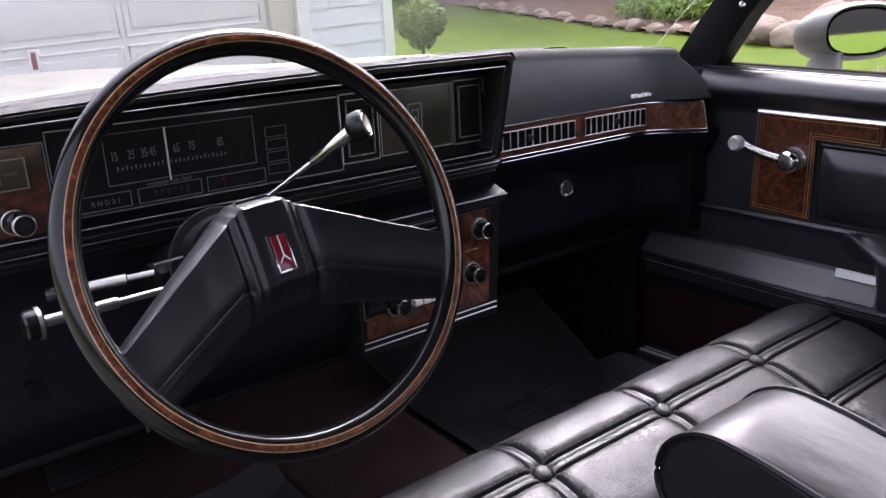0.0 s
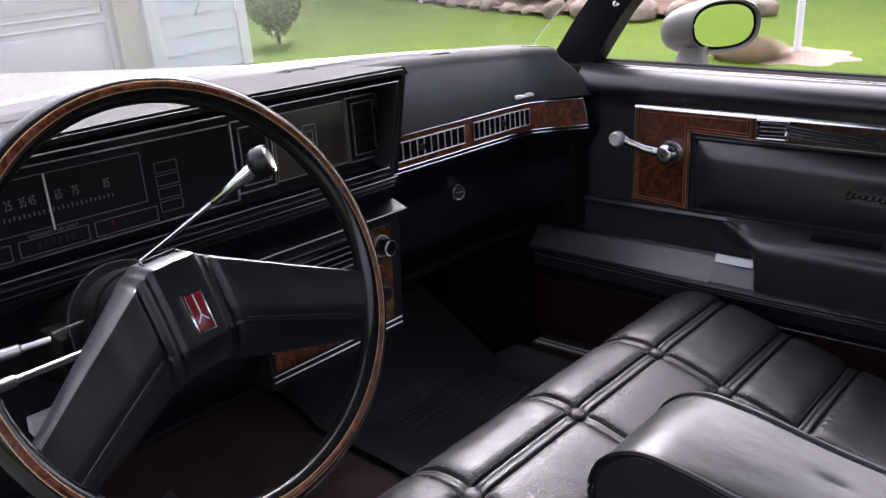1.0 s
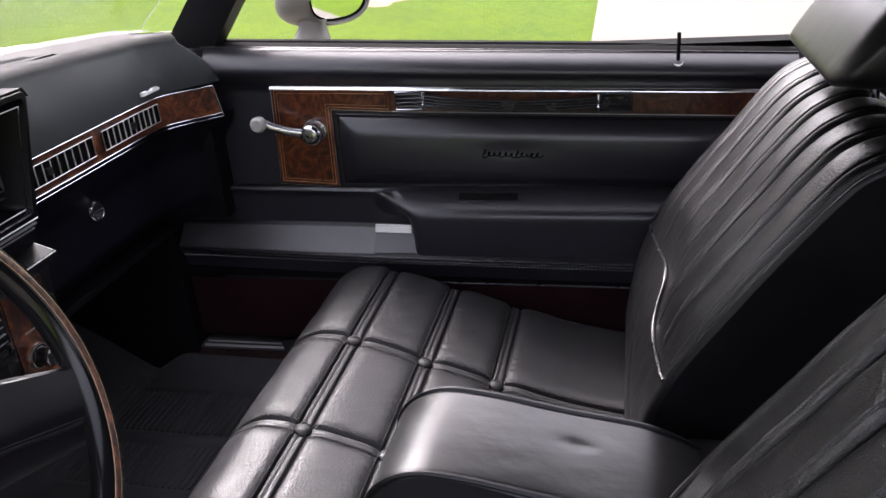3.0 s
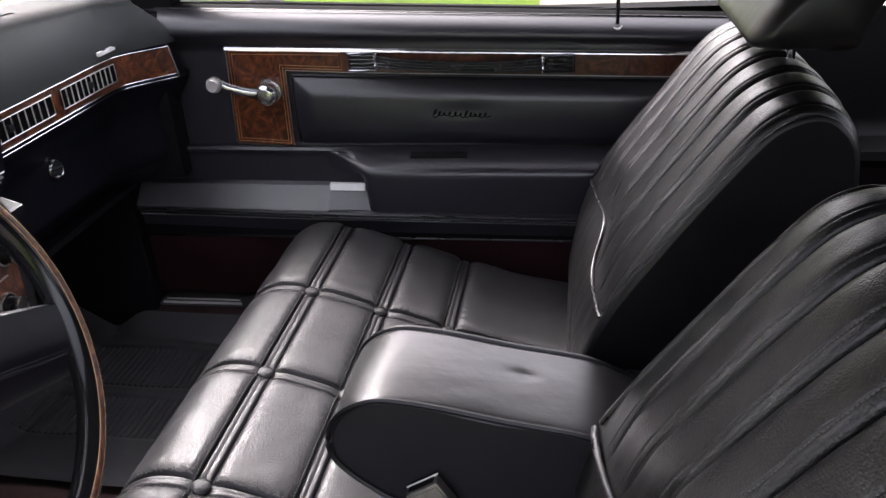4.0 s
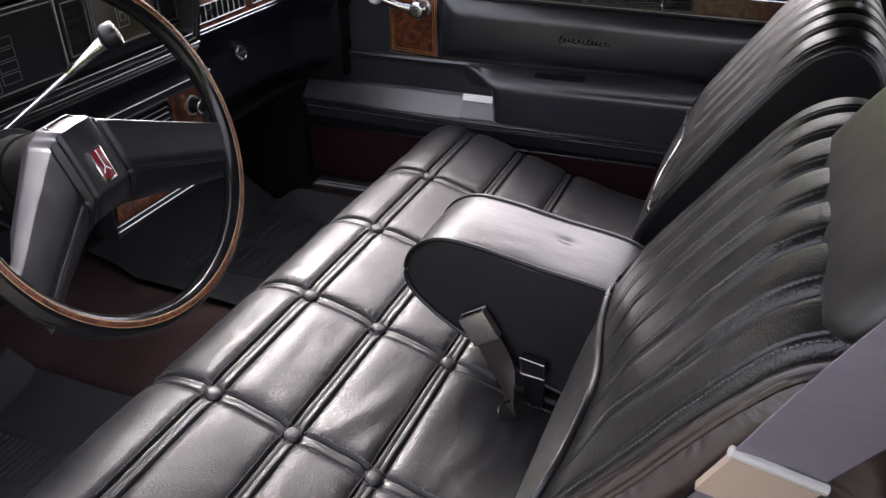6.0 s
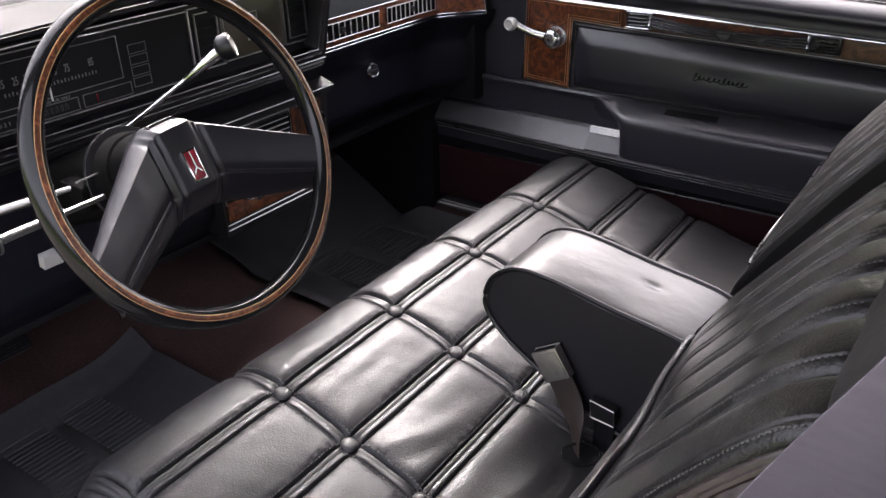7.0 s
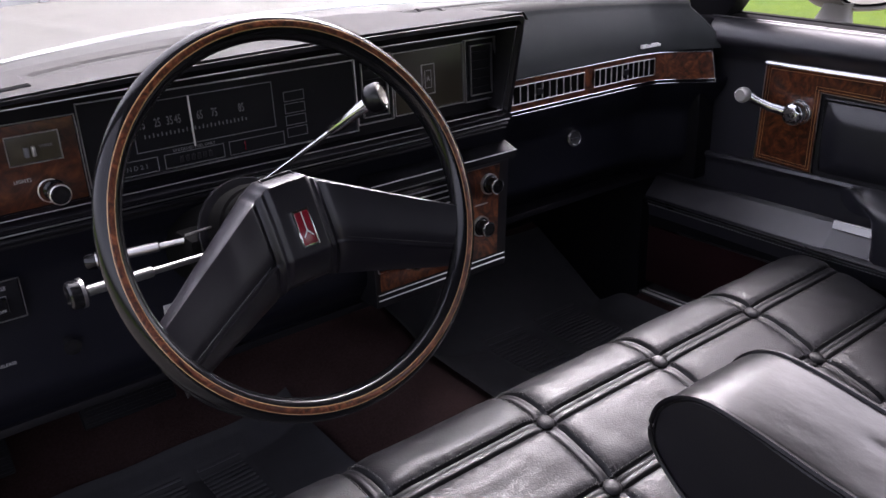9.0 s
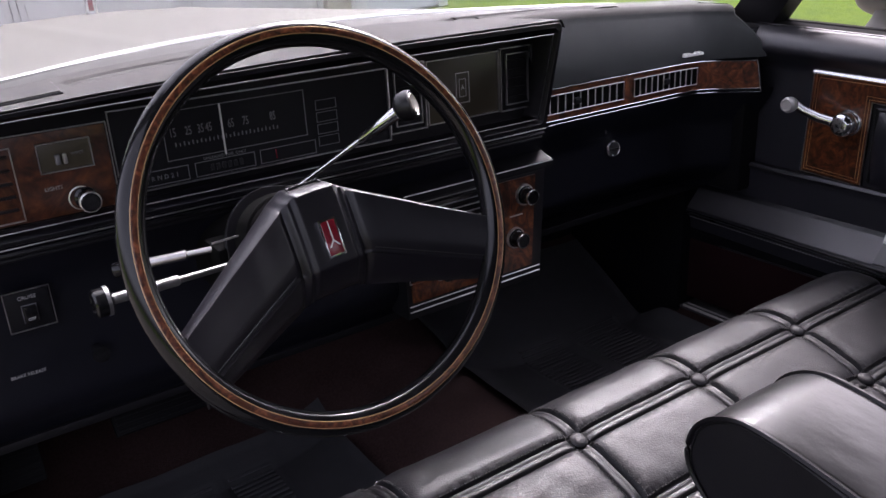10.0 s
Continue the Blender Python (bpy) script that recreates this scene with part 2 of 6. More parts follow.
def box(x0, x1, y0, y1, z0, z1, bev=0.0, bm=None, seg=2, m=None):
    bm = bm or bmesh.new()
    made = bmesh.ops.create_cube(bm, size=1.0)["verts"]
    for v in made:
        v.co = Vector(((x0 + x1) / 2 + v.co.x * (x1 - x0), (y0 + y1) / 2 + v.co.y * (y1 - y0), (z0 + z1) / 2 + v.co.z * (z1 - z0)))
        if m is not None:
            v.co = m @ v.co
    if bev:
        edges = list({e for v in made for e in v.link_edges})
        bmesh.ops.bevel(bm, geom=edges, offset=bev, segments=seg, affect="EDGES", profile=0.6)
    return bm


def grid(fn, nu, nv, bm=None, wrap_u=False):
    """A sheet through fn(u, v), with u and v from 0 to 1."""
    bm = bm or bmesh.new()
    rows = [[bm.verts.new(fn(i / nu, j / nv)) for j in range(nv + 1)] for i in range(nu if wrap_u else nu + 1)]
    for i in range(nu):
        a, b = rows[i], rows[(i + 1) % len(rows)]
        for j in range(nv):
            bm.faces.new((a[j], b[j], b[j + 1], a[j + 1]))
    return bm


def loft(rings, caps=True, bm=None, closed=True):
    bm = bm or bmesh.new()
    vs = [[bm.verts.new(p) for p in ring] for ring in rings]
    for a, b in zip(vs, vs[1:]):
        n = len(a)
        for j in range(n if closed else n - 1):
            k = (j + 1) % n
            bm.faces.new((a[j], a[k], b[k], b[j]))
    if caps and closed:
        bm.faces.new(vs[0][::-1])
        bm.faces.new(vs[-1])
    return bm


def tube(path, r, n=8, bm=None, loop=False, flat=1.0, up=(0, 0, 1)):
    """A round (or flattened) bar along a path; r is one radius or one for each point."""
    path = [Vector(p) for p in path]
    rs = r if isinstance(r, (list, tuple)) else [r] * len(path)
    rings = []
    for i, p in enumerate(path):
        a = path[i - 1] if (i or loop) else p
        b = path[(i + 1) % len(path)] if (i + 1 < len(path) or loop) else p
        d = (b - a).normalized()
        side = d.cross(Vector(up))
        if side.length < 1e-4:
            side = d.cross(Vector((1, 0, 0)))
        side.normalize()
        top = side.cross(d)
        rings.append([p + rs[i] * (math.cos(t) * side + flat * math.sin(t) * top) for t in (2 * math.pi * k / n for k in range(n))])
    if loop:
        rings.append(rings[0])
        bm = loft(rings, False, bm)
        bmesh.ops.remove_doubles(bm, verts=bm.verts[:], dist=1e-6)
        return bm
    return loft(rings, True, bm)


def lathe(profile, m, n=20, bm=None):
    """A turned body: (radius, height) pairs round the z axis of m."""
    bm = bm or bmesh.new()
    rings = []
    for r, h in profile:
        rings.append([m @ Vector((max(r, 1e-5) * math.cos(a), max(r, 1e-5) * math.sin(a), h)) for a in (2 * math.pi * k / n for k in range(n))])
    return loft(rings, True, bm)


def prism(poly, lift, bm=None, bev=0.0):
    """A flat outline (3D points) thickened by the vector lift."""
    bm = bm or bmesh.new()
    lift = Vector(lift)
    a = [bm.verts.new(Vector(p)) for p in poly]
    b = [bm.verts.new(Vector(p) + lift) for p in poly]
    faces = [bm.faces.new(a[::-1]), bm.faces.new(b)]
    n = len(a)
    for j in range(n):
        bm.faces.new((a[j], a[(j + 1) % n], b[(j + 1) % n], b[j]))
    if bev:
        bmesh.ops.bevel(bm, geom=list(faces[1].edges), offset=bev, segments=2, affect="EDGES")
    return bm


def smooth_line(points, n=80):
    """n + 1 points at even spacing on a rounded line through the given ones."""
    p = np.array(points, float)
    q = []
    for i in range(len(p) - 1):
        p0, p1, p2, p3 = p[max(i - 1, 0)], p[i], p[i + 1], p[min(i + 2, len(p) - 1)]
        for t in np.linspace(0, 1, 24, endpoint=False):
            q.append(0.5 * (2 * p1 + (p2 - p0) * t + (2 * p0 - 5 * p1 + 4 * p2 - p3) * t**2 + (3 * p1 - p0 - 3 * p2 + p3) * t**3))
    q.append(p[-1])
    q = np.array(q)
    s = np.r_[0, np.cumsum(np.linalg.norm(np.diff(q, axis=0), axis=1))]
    even = np.linspace(0, s[-1], n + 1)
    return np.stack([np.interp(even, s, q[:, k]) for k in range(q.shape[1])], 1), s[-1]


def letters(text, size, m, depth=0.0004, spacing=1.0):
    """Lettering in the built-in font as a bmesh, in the xy plane of m, centred."""
    cu = bpy.data.curves.new("letters", "FONT")
    cu.body, cu.size, cu.extrude, cu.align_x, cu.align_y = text, size, depth, "CENTER", "CENTER"
    cu.space_character = spacing
    cu.resolution_u = 2
    ob = new("letters", cu)
    me = bpy.data.meshes.new_from_object(ob.evaluated_get(bpy.context.evaluated_depsgraph_get()))
    bpy.data.objects.remove(ob)
    bpy.data.curves.remove(cu)
    bm = bmesh.new()
    bm.from_mesh(me)
    bpy.data.meshes.remove(me)
    bm.transform(m)
    return bm


def smoothstep(a, b, x):
    t = min(1.0, max(0.0, (x - a) / (b - a)))
    return t * t * (3 - 2 * t)


def thick(bm, d):
    bmesh.ops.recalc_face_normals(bm, faces=bm.faces[:])
    bmesh.ops.solidify(bm, geom=bm.faces[:], thickness=d)
    return bm


# ---- the car's shell: floor, firewall, roof, sides ----
def car_floor():
    def surf(u, v):
        x, y = -0.74 + 1.48 * u, -1.45 + 2.28 * v
        hump = 0.13 * math.exp(-((x + 0.01) / 0.15) ** 2) * (0.75 + 0.25 * smoothstep(0.2, 0.7, y))
        toe = 0.62 * max(0.0, y - 0.58)
        side = 0.075 * smoothstep(0.60, 0.68, abs(x))
        wave = 0.004 * noise.noise((x * 9, y * 9, 0))
        return Vector((x, y, 0.295 + max(hump, 0) * (1 - 0.5 * smoothstep(0, 0.1, toe)) + toe + side * (1 - smoothstep(0.5, 0.6, y)) + wave))
    ob = part("carpet_floor", grid(surf, 90, 120), CARPET)
    tagged(ob, "dark maroon cut-pile carpet over the car floor and tunnel", "carpet", kind="structure")
    return surf


def shell():
    fw = part("firewall", box(-0.76, 0.76, 0.83, 0.86, 0.25, 1.0), MATTE)
    tagged(fw, "black firewall behind the dashboard", "firewall", kind="structure")
    pan = part("underbody", box(-0.86, 0.86, -1.5, 0.9, 0.20, 0.245), MATTE)
    tagged(pan, "black underbody of the car below the carpet", "underbody", kind="structure")
    # roof with its headliner
    def roof_at(z0, half):
        def f(u, v):
            x, y = -half + 2 * half * u, -1.45 + 1.50 * v
            return Vector((x, y, z0 - 0.045 * (x / half) ** 2 - 0.05 * ((y + 0.6) / 0.9) ** 2))
        return f
    rings = grid(roof_at(1.365, 0.60), 24, 24)
    hl = part("ceiling", grid(roof_at(1.335, 0.60), 16, 16), HEADLINER)
    tagged(hl, "black cloth headliner under the roof", "headliner", kind="structure")
    rf = part("roof_panel", rings, WHITE_PAINT)
    tagged(rf, "white painted steel car roof", "car roof", kind="structure")
    for s, nm in ((-1, "roof_rail_left"), (1, "roof_rail_right")):
        rail = part(nm, tube([(s * 0.615, 0.06, 1.27), (s * 0.615, -0.5, 1.302), (s * 0.60, -1.45, 1.25)], 0.032, 10), SEAL)
        tagged(rail, "black roof rail trim above the side window", "roof rail", kind="structure")
    hdr = part("windscreen_header", tube([(-0.60, 0.06, 1.28), (0, 0.10, 1.315), (0.60, 0.06, 1.28)], 0.03, 10), HEADLINER)
    tagged(hdr, "black trim over the top of the windscreen", "header trim", kind="structure")
    # pillars
    for s, nm in ((-1, "pillar_left"), (1, "pillar_right")):
        def sec(y, x, z, w, d):
            return [Vector((s * (x + dx * d), y + dy * w, z)) for dx, dy in ((-0.5, -0.5), (-0.62, 0), (-0.5, 0.5), (0.5, 0.55), (0.6, 0.0), (0.5, -0.5))]
        rings = [sec(0.470, 0.765, 0.90, 0.13, 0.05), sec(0.395, 0.745, 1.0, 0.105, 0.05), sec(0.315, 0.720, 1.09, 0.10, 0.048), sec(0.19, 0.672, 1.20, 0.10, 0.045), sec(0.06, 0.620, 1.285, 0.10, 0.045)]
        pl = part(nm, loft(rings), MATTE)
        tagged(pl, "black trimmed windscreen pillar", "pillar", kind="structure")
        if s > 0:
            screw = thing("trim_screw", (0.672, 0.268, 1.112), "small silver screw in the black windscreen pillar trim", "screw")
            mm = Matrix.Translation((0.671, 0.262, 1.112)) @ Vector((-0.75, -0.62, 0.2)).to_track_quat("Z", "Y").to_matrix().to_4x4()
            part("screw_head", lathe([(0.006, -0.004), (0.006, 0.001), (0.0035, 0.0022), (0.001, 0.0012)], mm, 12), CHROME, screw)
    # side panels behind the doors, and the rear bulkhead
    for s, nm in ((1, "quarter_panel_right"), (-1, "quarter_panel_left")):
        def qp(u, v):
            y, z = -0.70 - 0.80 * u, 0.30 + 0.66 * v
            return Vector((s * (0.735 - 0.05 * smoothstep(0.55, 0.6, v) * (1 - smoothstep(0.62, 0.66, v))), y, z))
        q = part(nm, grid(qp, 20, 40), SIDE_VINYL)
        tagged(q, "black vinyl quarter trim behind the door", "side trim", kind="structure")
        qo = part("quarter_skin_right" if s > 0 else "quarter_skin_left", box(min(s * 0.80, s * 0.86), max(s * 0.80, s * 0.86), -1.5, -0.74, 0.25, 0.95, 0.02), WHITE_PAINT)
        tagged(qo, "white rear quarter panel of the car", "car body", kind="structure")
    for s, nm in ((1, "b_pillar_right"), (-1, "b_pillar_left")):
        ring = []
        for y, z, x in ((-0.69, 0.90, 0.735), (-0.70, 0.98, 0.725), (-0.77, 1.10, 0.685), (-0.84, 1.28, 0.615)):
            ring.append([Vector((s * (x + dx), y + dy, z)) for dx, dy in ((-0.025, -0.07), (-0.025, 0.0), (0.03, 0.01), (0.03, -0.09))])
        bp = part(nm, loft(ring), SIDE_VINYL)
        tagged(bp, "black trimmed pillar behind the side window", "pillar", kind="structure")
    rb = part("rear_bulkhead", box(-0.74, 0.74, -1.49, -1.45, 0.25, 0.98), SIDE_VINYL)
    tagged(rb, "dark rear wall of the cabin", "bulkhead", kind="structure")
    for s, nm in ((1, "rear_pillar_right"), (-1, "rear_pillar_left")):
        rp = part(nm, loft([[Vector((s * 0.73, -1.20, 0.95)), Vector((s * 0.73, -1.49, 0.95)), Vector((s * 0.70, -1.49, 0.95)), Vector((s * 0.70, -1.20, 0.95))],
                            [Vector((s * 0.62, -1.16, 1.28)), Vector((s * 0.62, -1.47, 1.27)), Vector((s * 0.59, -1.47, 1.27)), Vector((s * 0.59, -1.16, 1.28))]]), SIDE_VINYL)
        tagged(rp, "broad dark rear roof pillar", "pillar", kind="structure")
    # sills below the doors
    for s, nm in ((-1, "door_sill_left"), (1, "door_sill_right")):
        sl = part(nm, box(min(s * 0.69, s * 0.84), max(s * 0.69, s * 0.84), -0.75, 0.75, 0.24, 0.365, 0.012), WHITE_PAINT if s < 0 else MATTE)
        tagged(sl, "painted steel door sill", "door sill", kind="structure")
    et = part("dash_end_trim", box(0.679, 0.742, 0.362, 0.83, 0.66, 0.992, 0.008), MATTE)
    tagged(et, "black trim closing the gap between dashboard and door pillar", "trim", kind="structure")
    kr = part("kick_panel_right", box(0.655, 0.800, 0.478, 0.85, 0.25, 0.97, 0.006), MATTE)
    tagged(kr, "black kick panel ahead of the passenger door", "kick panel", kind="structure")
    kick = part("kick_panel_left", box(-0.775, -0.735, 0.34, 0.85, 0.25, 0.97, 0.01), MATTE)
    tagged(kick, "black kick panel beside the pedals", "kick panel", kind="structure")


def sill_plate():
    t = thing("sill_plate", (0.66, 0.2, 0.37), "worn aluminium sill plate edging the carpet under the door", "sill plate")
    part("plate", box(0.650, 0.715, -0.62, 0.47, 0.370, 0.3765, 0.002), RUBBER, t)
    for x in (0.652, 0.668):
        part("rib", tube([(x, -0.61, 0.378), (x, 0.46, 0.378)], 0.0028 if x < 0.66 else 0.0018, 8), SILVER, t)


def bonnet():
    t = thing("car_front_body", (0, 1.6, 0.9), "white painted bonnet and wings ahead of the windscreen", "car body")
    def top(u, v):
        x = -0.86 + 1.72 * u
        y0 = glass_foot(x) + 0.018
        z = (1.033 - 0.030 * x * x) * (1 - v) + (0.988 - 0.11 * x * x) * v
        crease = 0.006 * smoothstep(0.03, 0.0, abs(abs(x) - 0.3)) * smoothstep(0.0, 0.1, v)
        return Vector((x, y0 + (2.62 - y0) * v, z + crease - 0.03 * smoothstep(0.985, 1.0, v)))
    part("bonnet", grid(top, 60, 40), WHITE_PAINT, t)
    for s in (-1, 1):
        def wing(u, v):
            y, z = 0.45 + 2.2 * u, 0.25 + (0.745 - 0.09 * u) * v
            return Vector((s * (0.90 - 0.045 * v * v), y, z))
        part("wing", grid(wing, 20, 10), WHITE_PAINT, t)
    part("nose", box(-0.86, 0.86, 2.58, 2.66, 0.3, 0.90, 0.03), WHITE_PAINT, t)
    def foot(k, off=0.0):
        x = -0.72 + 1.44 * k / 40
        return Vector((x, glass_foot(x) + off, 1.038 - 0.022 * x * x))
    # Added white tube paints the sky highlight on the bonnet's rear edge.
    part("bonnet_edge_highlight", tube([foot(k) for k in range(41)], 0.0055, 8), LIP, t, "white line standing in for the highlight on the bonnet's rear edge")
    orn = thing("bonnet_ornament", (-0.035, 2.52, 0.985), "small chrome framed stand-up ornament with a red centre on the bonnet", "ornament")
    part("stem", box(-0.041, -0.029, 2.515, 2.525, 0.965, 0.995, 0.002), CHROME, orn)
    bm = box(-0.054, -0.049, 2.516, 2.526, 0.99, 1.072, 0.0015)
    for b in ((-0.021, -0.016, 0.99, 1.072), (-0.054, -0.016, 0.99, 0.996), (-0.054, -0.016, 1.066, 1.072)):
        box(b[0], b[1], 2.516, 2.526, b[2], b[3], 0.0015, bm)
    part("frame", bm, CHROME, orn)
    part("red_insert", box(-0.043, -0.027, 2.519, 2.523, 1.002, 1.06, 0.001), RUBBER_RED, orn)


def windscreen():
    def f(off):
        def g(u, v):
            x = (-1 + 2 * u) * (0.74 - 0.13 * v)
            base_y, base_z = glass_foot(x), 1.034 - 0.03 * (x / 0.74) ** 2
            top_y, top_z = 0.10 - 0.05 * (x / 0.6) ** 2, 1.318 - 0.03 * (x / 0.6) ** 2
            return Vector((x, base_y + (top_y - base_y) * v + off, base_z + (top_z - base_z) * v + 0.02 * math.sin(math.pi * v) + off))
        return g
    ob = part("windscreen", thick(grid(f(0.0), 24, 12), 0.005), CLEAR)
    ob.visible_shadow = False
    tagged(ob, "clear curved laminated windscreen glass", "windscreen", kind="structure")


# ---- dashboard ----
DASH = thing("dashboard", (0.0, 0.45, 0.75), "black padded dashboard with walnut veneer panels and bright trim lines", "dashboard")
FACE = 0.335


def outline(x0, x1, z0, z1, y, w=0.0022, d=0.003, bm=None):
    bm = bm or bmesh.new()
    w = w * 0.62 if w > 0.001 else w
    for a in ((x0, x1, z0, z0 + w), (x0, x1, z1 - w, z1), (x0, x0 + w, z0, z1), (x1 - w, x1, z0, z1)):
        box(a[0], a[1], y - d, y, a[2], a[3], 0, bm)
    return bm


def facing(x, z, y=FACE):
    return pose(x, y, z, 90, 0, 0)


def dash_line(x):
    """How far ahead the passenger's side of the fascia stands at x."""
    return 0.402 - 0.088 * smoothstep(0.57, 0.745, x)


def pad_top(x):
    return 1.0585 - 0.026 * max(0.0, (x - 0.24) / 0.45) ** 1.3


def glass_foot(x):
    """How far ahead the windscreen stands on the cowl at x."""
    return 0.930 - 0.40 * (x / 0.74) ** 2


def lip_sag(x):
    """How far the hood's edge falls towards the driver's door."""
    return 0.052 * min(0.0, x + 0.1) ** 2


def dash_top_z(x, y, right):
    """Height of the dashboard's top, which falls gently from its lip to the glass."""
    lip, z_lip = (dash_line(x) + 0.036, pad_top(x)) if right else (0.285, 1.066 - lip_sag(x))
    far = 0.79 - 0.33 * (x / 0.74) ** 2
    v = min(1.0, max(0.0, (y - lip) / (far - lip)))
    return z_lip + (1.034 - z_lip) * v ** 1.4


def dashboard():
    # top sheet, from the lip back to the glass, with two long demister slots
    def slot_y(x):
        return 0.561 - 0.24 * x if x > 0 else 0.505 - 1.4 * (x + 0.33) ** 2
    def top(u, v, x0, x1):
        x = x0 + (x1 - x0) * u
        lip = 0.285 if x1 < 0.2 else dash_line(x) + 0.036
        far = 0.79 - 0.33 * (x / 0.74) ** 2
        y = lip + (far - lip) * v
        z = dash_top_z(x, y, x1 > 0.2)
        for c, half in ((-0.372, 0.168), (0.245, 0.155)):
            if abs(x - c) < half:
                d = abs(y - slot_y(x))
                z += (0.0022 * smoothstep(0.044, 0.036, d) - 0.0085 * smoothstep(0.026, 0.018, d)) * smoothstep(half, half - 0.012, abs(x - c))
        return Vector((x, y, z - (0.012 if u == 1 and x1 < 0.2 else 0.0)))
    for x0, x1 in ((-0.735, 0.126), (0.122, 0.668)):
        part("top_pad", grid(lambda u, v: top(u, v, x0, x1), 110, 150), DASH_TOP, DASH, "grained dashboard top, paled for skylight, with demister slots")
    for c, half in ((-0.372, 0.156), (0.245, 0.143)):
        path = [(x, slot_y(x), dash_top_z(x, slot_y(x), x > 0.124) - 0.0065) for x in (c + half * k / 8 for k in range(-8, 9))]
        part("demister_grille", tube(path, 0.0120, 8, flat=0.2), PLASTIC, DASH)
    rim = [Vector((x, y, dash_top_z(x, y, False) + 0.001)) for x, y in ((-0.735, 0.312), (-0.562, 0.335), (-0.546, 0.490), (-0.64, 0.425), (-0.735, 0.365))]
    cover = part("sensor_cover", prism(rim, (0, 0, 0.003), bev=0.0012), DASH_TOP, DASH, "flat raised cover on the dashboard top")
    part("cover_seam", tube(rim, 0.0016, 6, loop=True), PLASTIC, cover)
    # passenger side pad, its outer end sloping and rolling back towards the pillar
    def pad(u, v):
        w = min(1.0, v / 0.8)
        x_end = 0.690 - 0.040 * w ** 1.5
        f = min(1.0, u / 0.92)
        x = 0.118 + 0.558 * f + (x_end - 0.676) * f ** 4
        y, zt = dash_line(x), pad_top(x)
        if u > 0.92:
            a = (u - 0.92) / 0.08
            x += 0.014 * math.sin(math.pi / 2 * min(1.0, 2 * a))
            y += 0.014 * (1 - math.cos(math.pi / 2 * min(1.0, 2 * a))) + 0.14 * max(0.0, a - 0.5)
        if v < 0.8:
            z = 0.938 + (zt - 0.018 - 0.938) * w
            return Vector((x, y - 0.006 * math.sin(math.pi * w) - 0.002 + 0.02 * w, z))
        a = (v - 0.8) / 0.2 * math.pi / 2
        return Vector((x, y + 0.018 + 0.018 * (1 - math.cos(a)), zt - 0.018 + 0.018 * math.sin(a)))
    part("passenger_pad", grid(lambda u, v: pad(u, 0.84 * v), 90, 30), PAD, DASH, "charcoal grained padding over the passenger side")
    # The roll takes the paler top colour, which holds the light from the windscreen.
    part("pad_roll", grid(lambda u, v: pad(u, 0.84 + 0.16 * v), 90, 12), DASH_TOP, DASH, "rolled pad edge, paled for skylight from above")
    def gutter(u, v):
        x = -0.72 + 1.44 * u
        y = 0.78 - 0.33 * (x / 0.74) ** 2
        return Vector((x, y + (glass_foot(x) - y) * v, 1.031 + 0.004 * v))
    part("demister_gutter", grid(gutter, 40, 6), GUTTER, DASH, "dark grey strip between the dashboard top and the glass")
    part("maker_badge", letters_bars(), PALE, DASH, "small chrome badge")
    # walnut band with two outlets
    def band(y_off, z0, z1, x0=0.112, x1=0.6725):
        def f(u, v):
            x = x0 + (x1 - x0) * u
            if x1 > 0.67:
                x += (0.006 + 0.008 * (0.936 - z0 - (z1 - z0) * v) / 0.052) * u ** 3
            return Vector((x, dash_line(x) + y_off, z0 + (z1 - z0) * v - 0.006 * smoothstep(0.5, 0.72, x)))
        return f
    part("walnut_band", grid(band(0.0, 0.884, 0.936), 40, 6), BURL, DASH, "glossy red-brown walnut veneer band")
    for z, r in ((0.9375, 0.0009), (0.8835, 0.0009), (0.877, 0.0006)):
        part("bright_strip", tube([band(-0.002, z, z)(k / 40, 0) for k in range(41)], r, 6), CHROME, DASH, "thin chrome trim strip")
    part("end_strip", tube([band(-0.002, z, z)(1, 0) for z in (0.877, 0.90, 0.92, 0.9375)], 0.0013, 6), CHROME, DASH)
    for x0, x1 in ((0.145, 0.375), (0.402, 0.575)):
        out = part("air_outlet", grid(band(-0.0012, 0.896, 0.9265, x0, x1), 12, 2), SEAL, DASH, "black slotted air outlet in the walnut band")
        for z in (0.8955, 0.927):
            part("outlet_rim", tube([band(-0.003, z, z, x0, x1)(k / 12, 0) for k in range(13)], 0.0009, 6), SATIN, out)
        for x in (x0, x1):
            part("outlet_rim", tube([(x, dash_line(x) - 0.003, 0.8955 - 0.006 * smoothstep(0.5, 0.72, x)), (x, dash_line(x) - 0.003, 0.927 - 0.006 * smoothstep(0.5, 0.72, x))], 0.0009, 6), SATIN, out)
        n = 11 if x0 > 0.3 else 13
        for k in range(1, n):
            x = x0 + (x1 - x0) * k / n
            part("vane", box(x - 0.0004, x + 0.0004, dash_line(x) - 0.0035, dash_line(x), 0.8965 - 0.006 * smoothstep(0.5, 0.72, x), 0.926 - 0.006 * smoothstep(0.5, 0.72, x)), VANE, out)
        xm = (x0 + x1) / 2
        part("tab", box(xm - 0.006, xm + 0.006, dash_line(xm) - 0.007, dash_line(xm), 0.905, 0.916, 0.001), PLASTIC, out)
    # lower fascia and glove box
    def lower(u, v):
        x = 0.10 + 0.62 * u
        z = 0.876 - 0.215 * v
        return Vector((x, dash_line(x) + 0.010 + 0.035 * smoothstep(0, 0.35, v) + 0.05 * smoothstep(0.75, 1.0, v), z))
    part("lower_fascia", grid(lower, 30, 24), LOWER, DASH, "blue-black lower panel with the glove box")
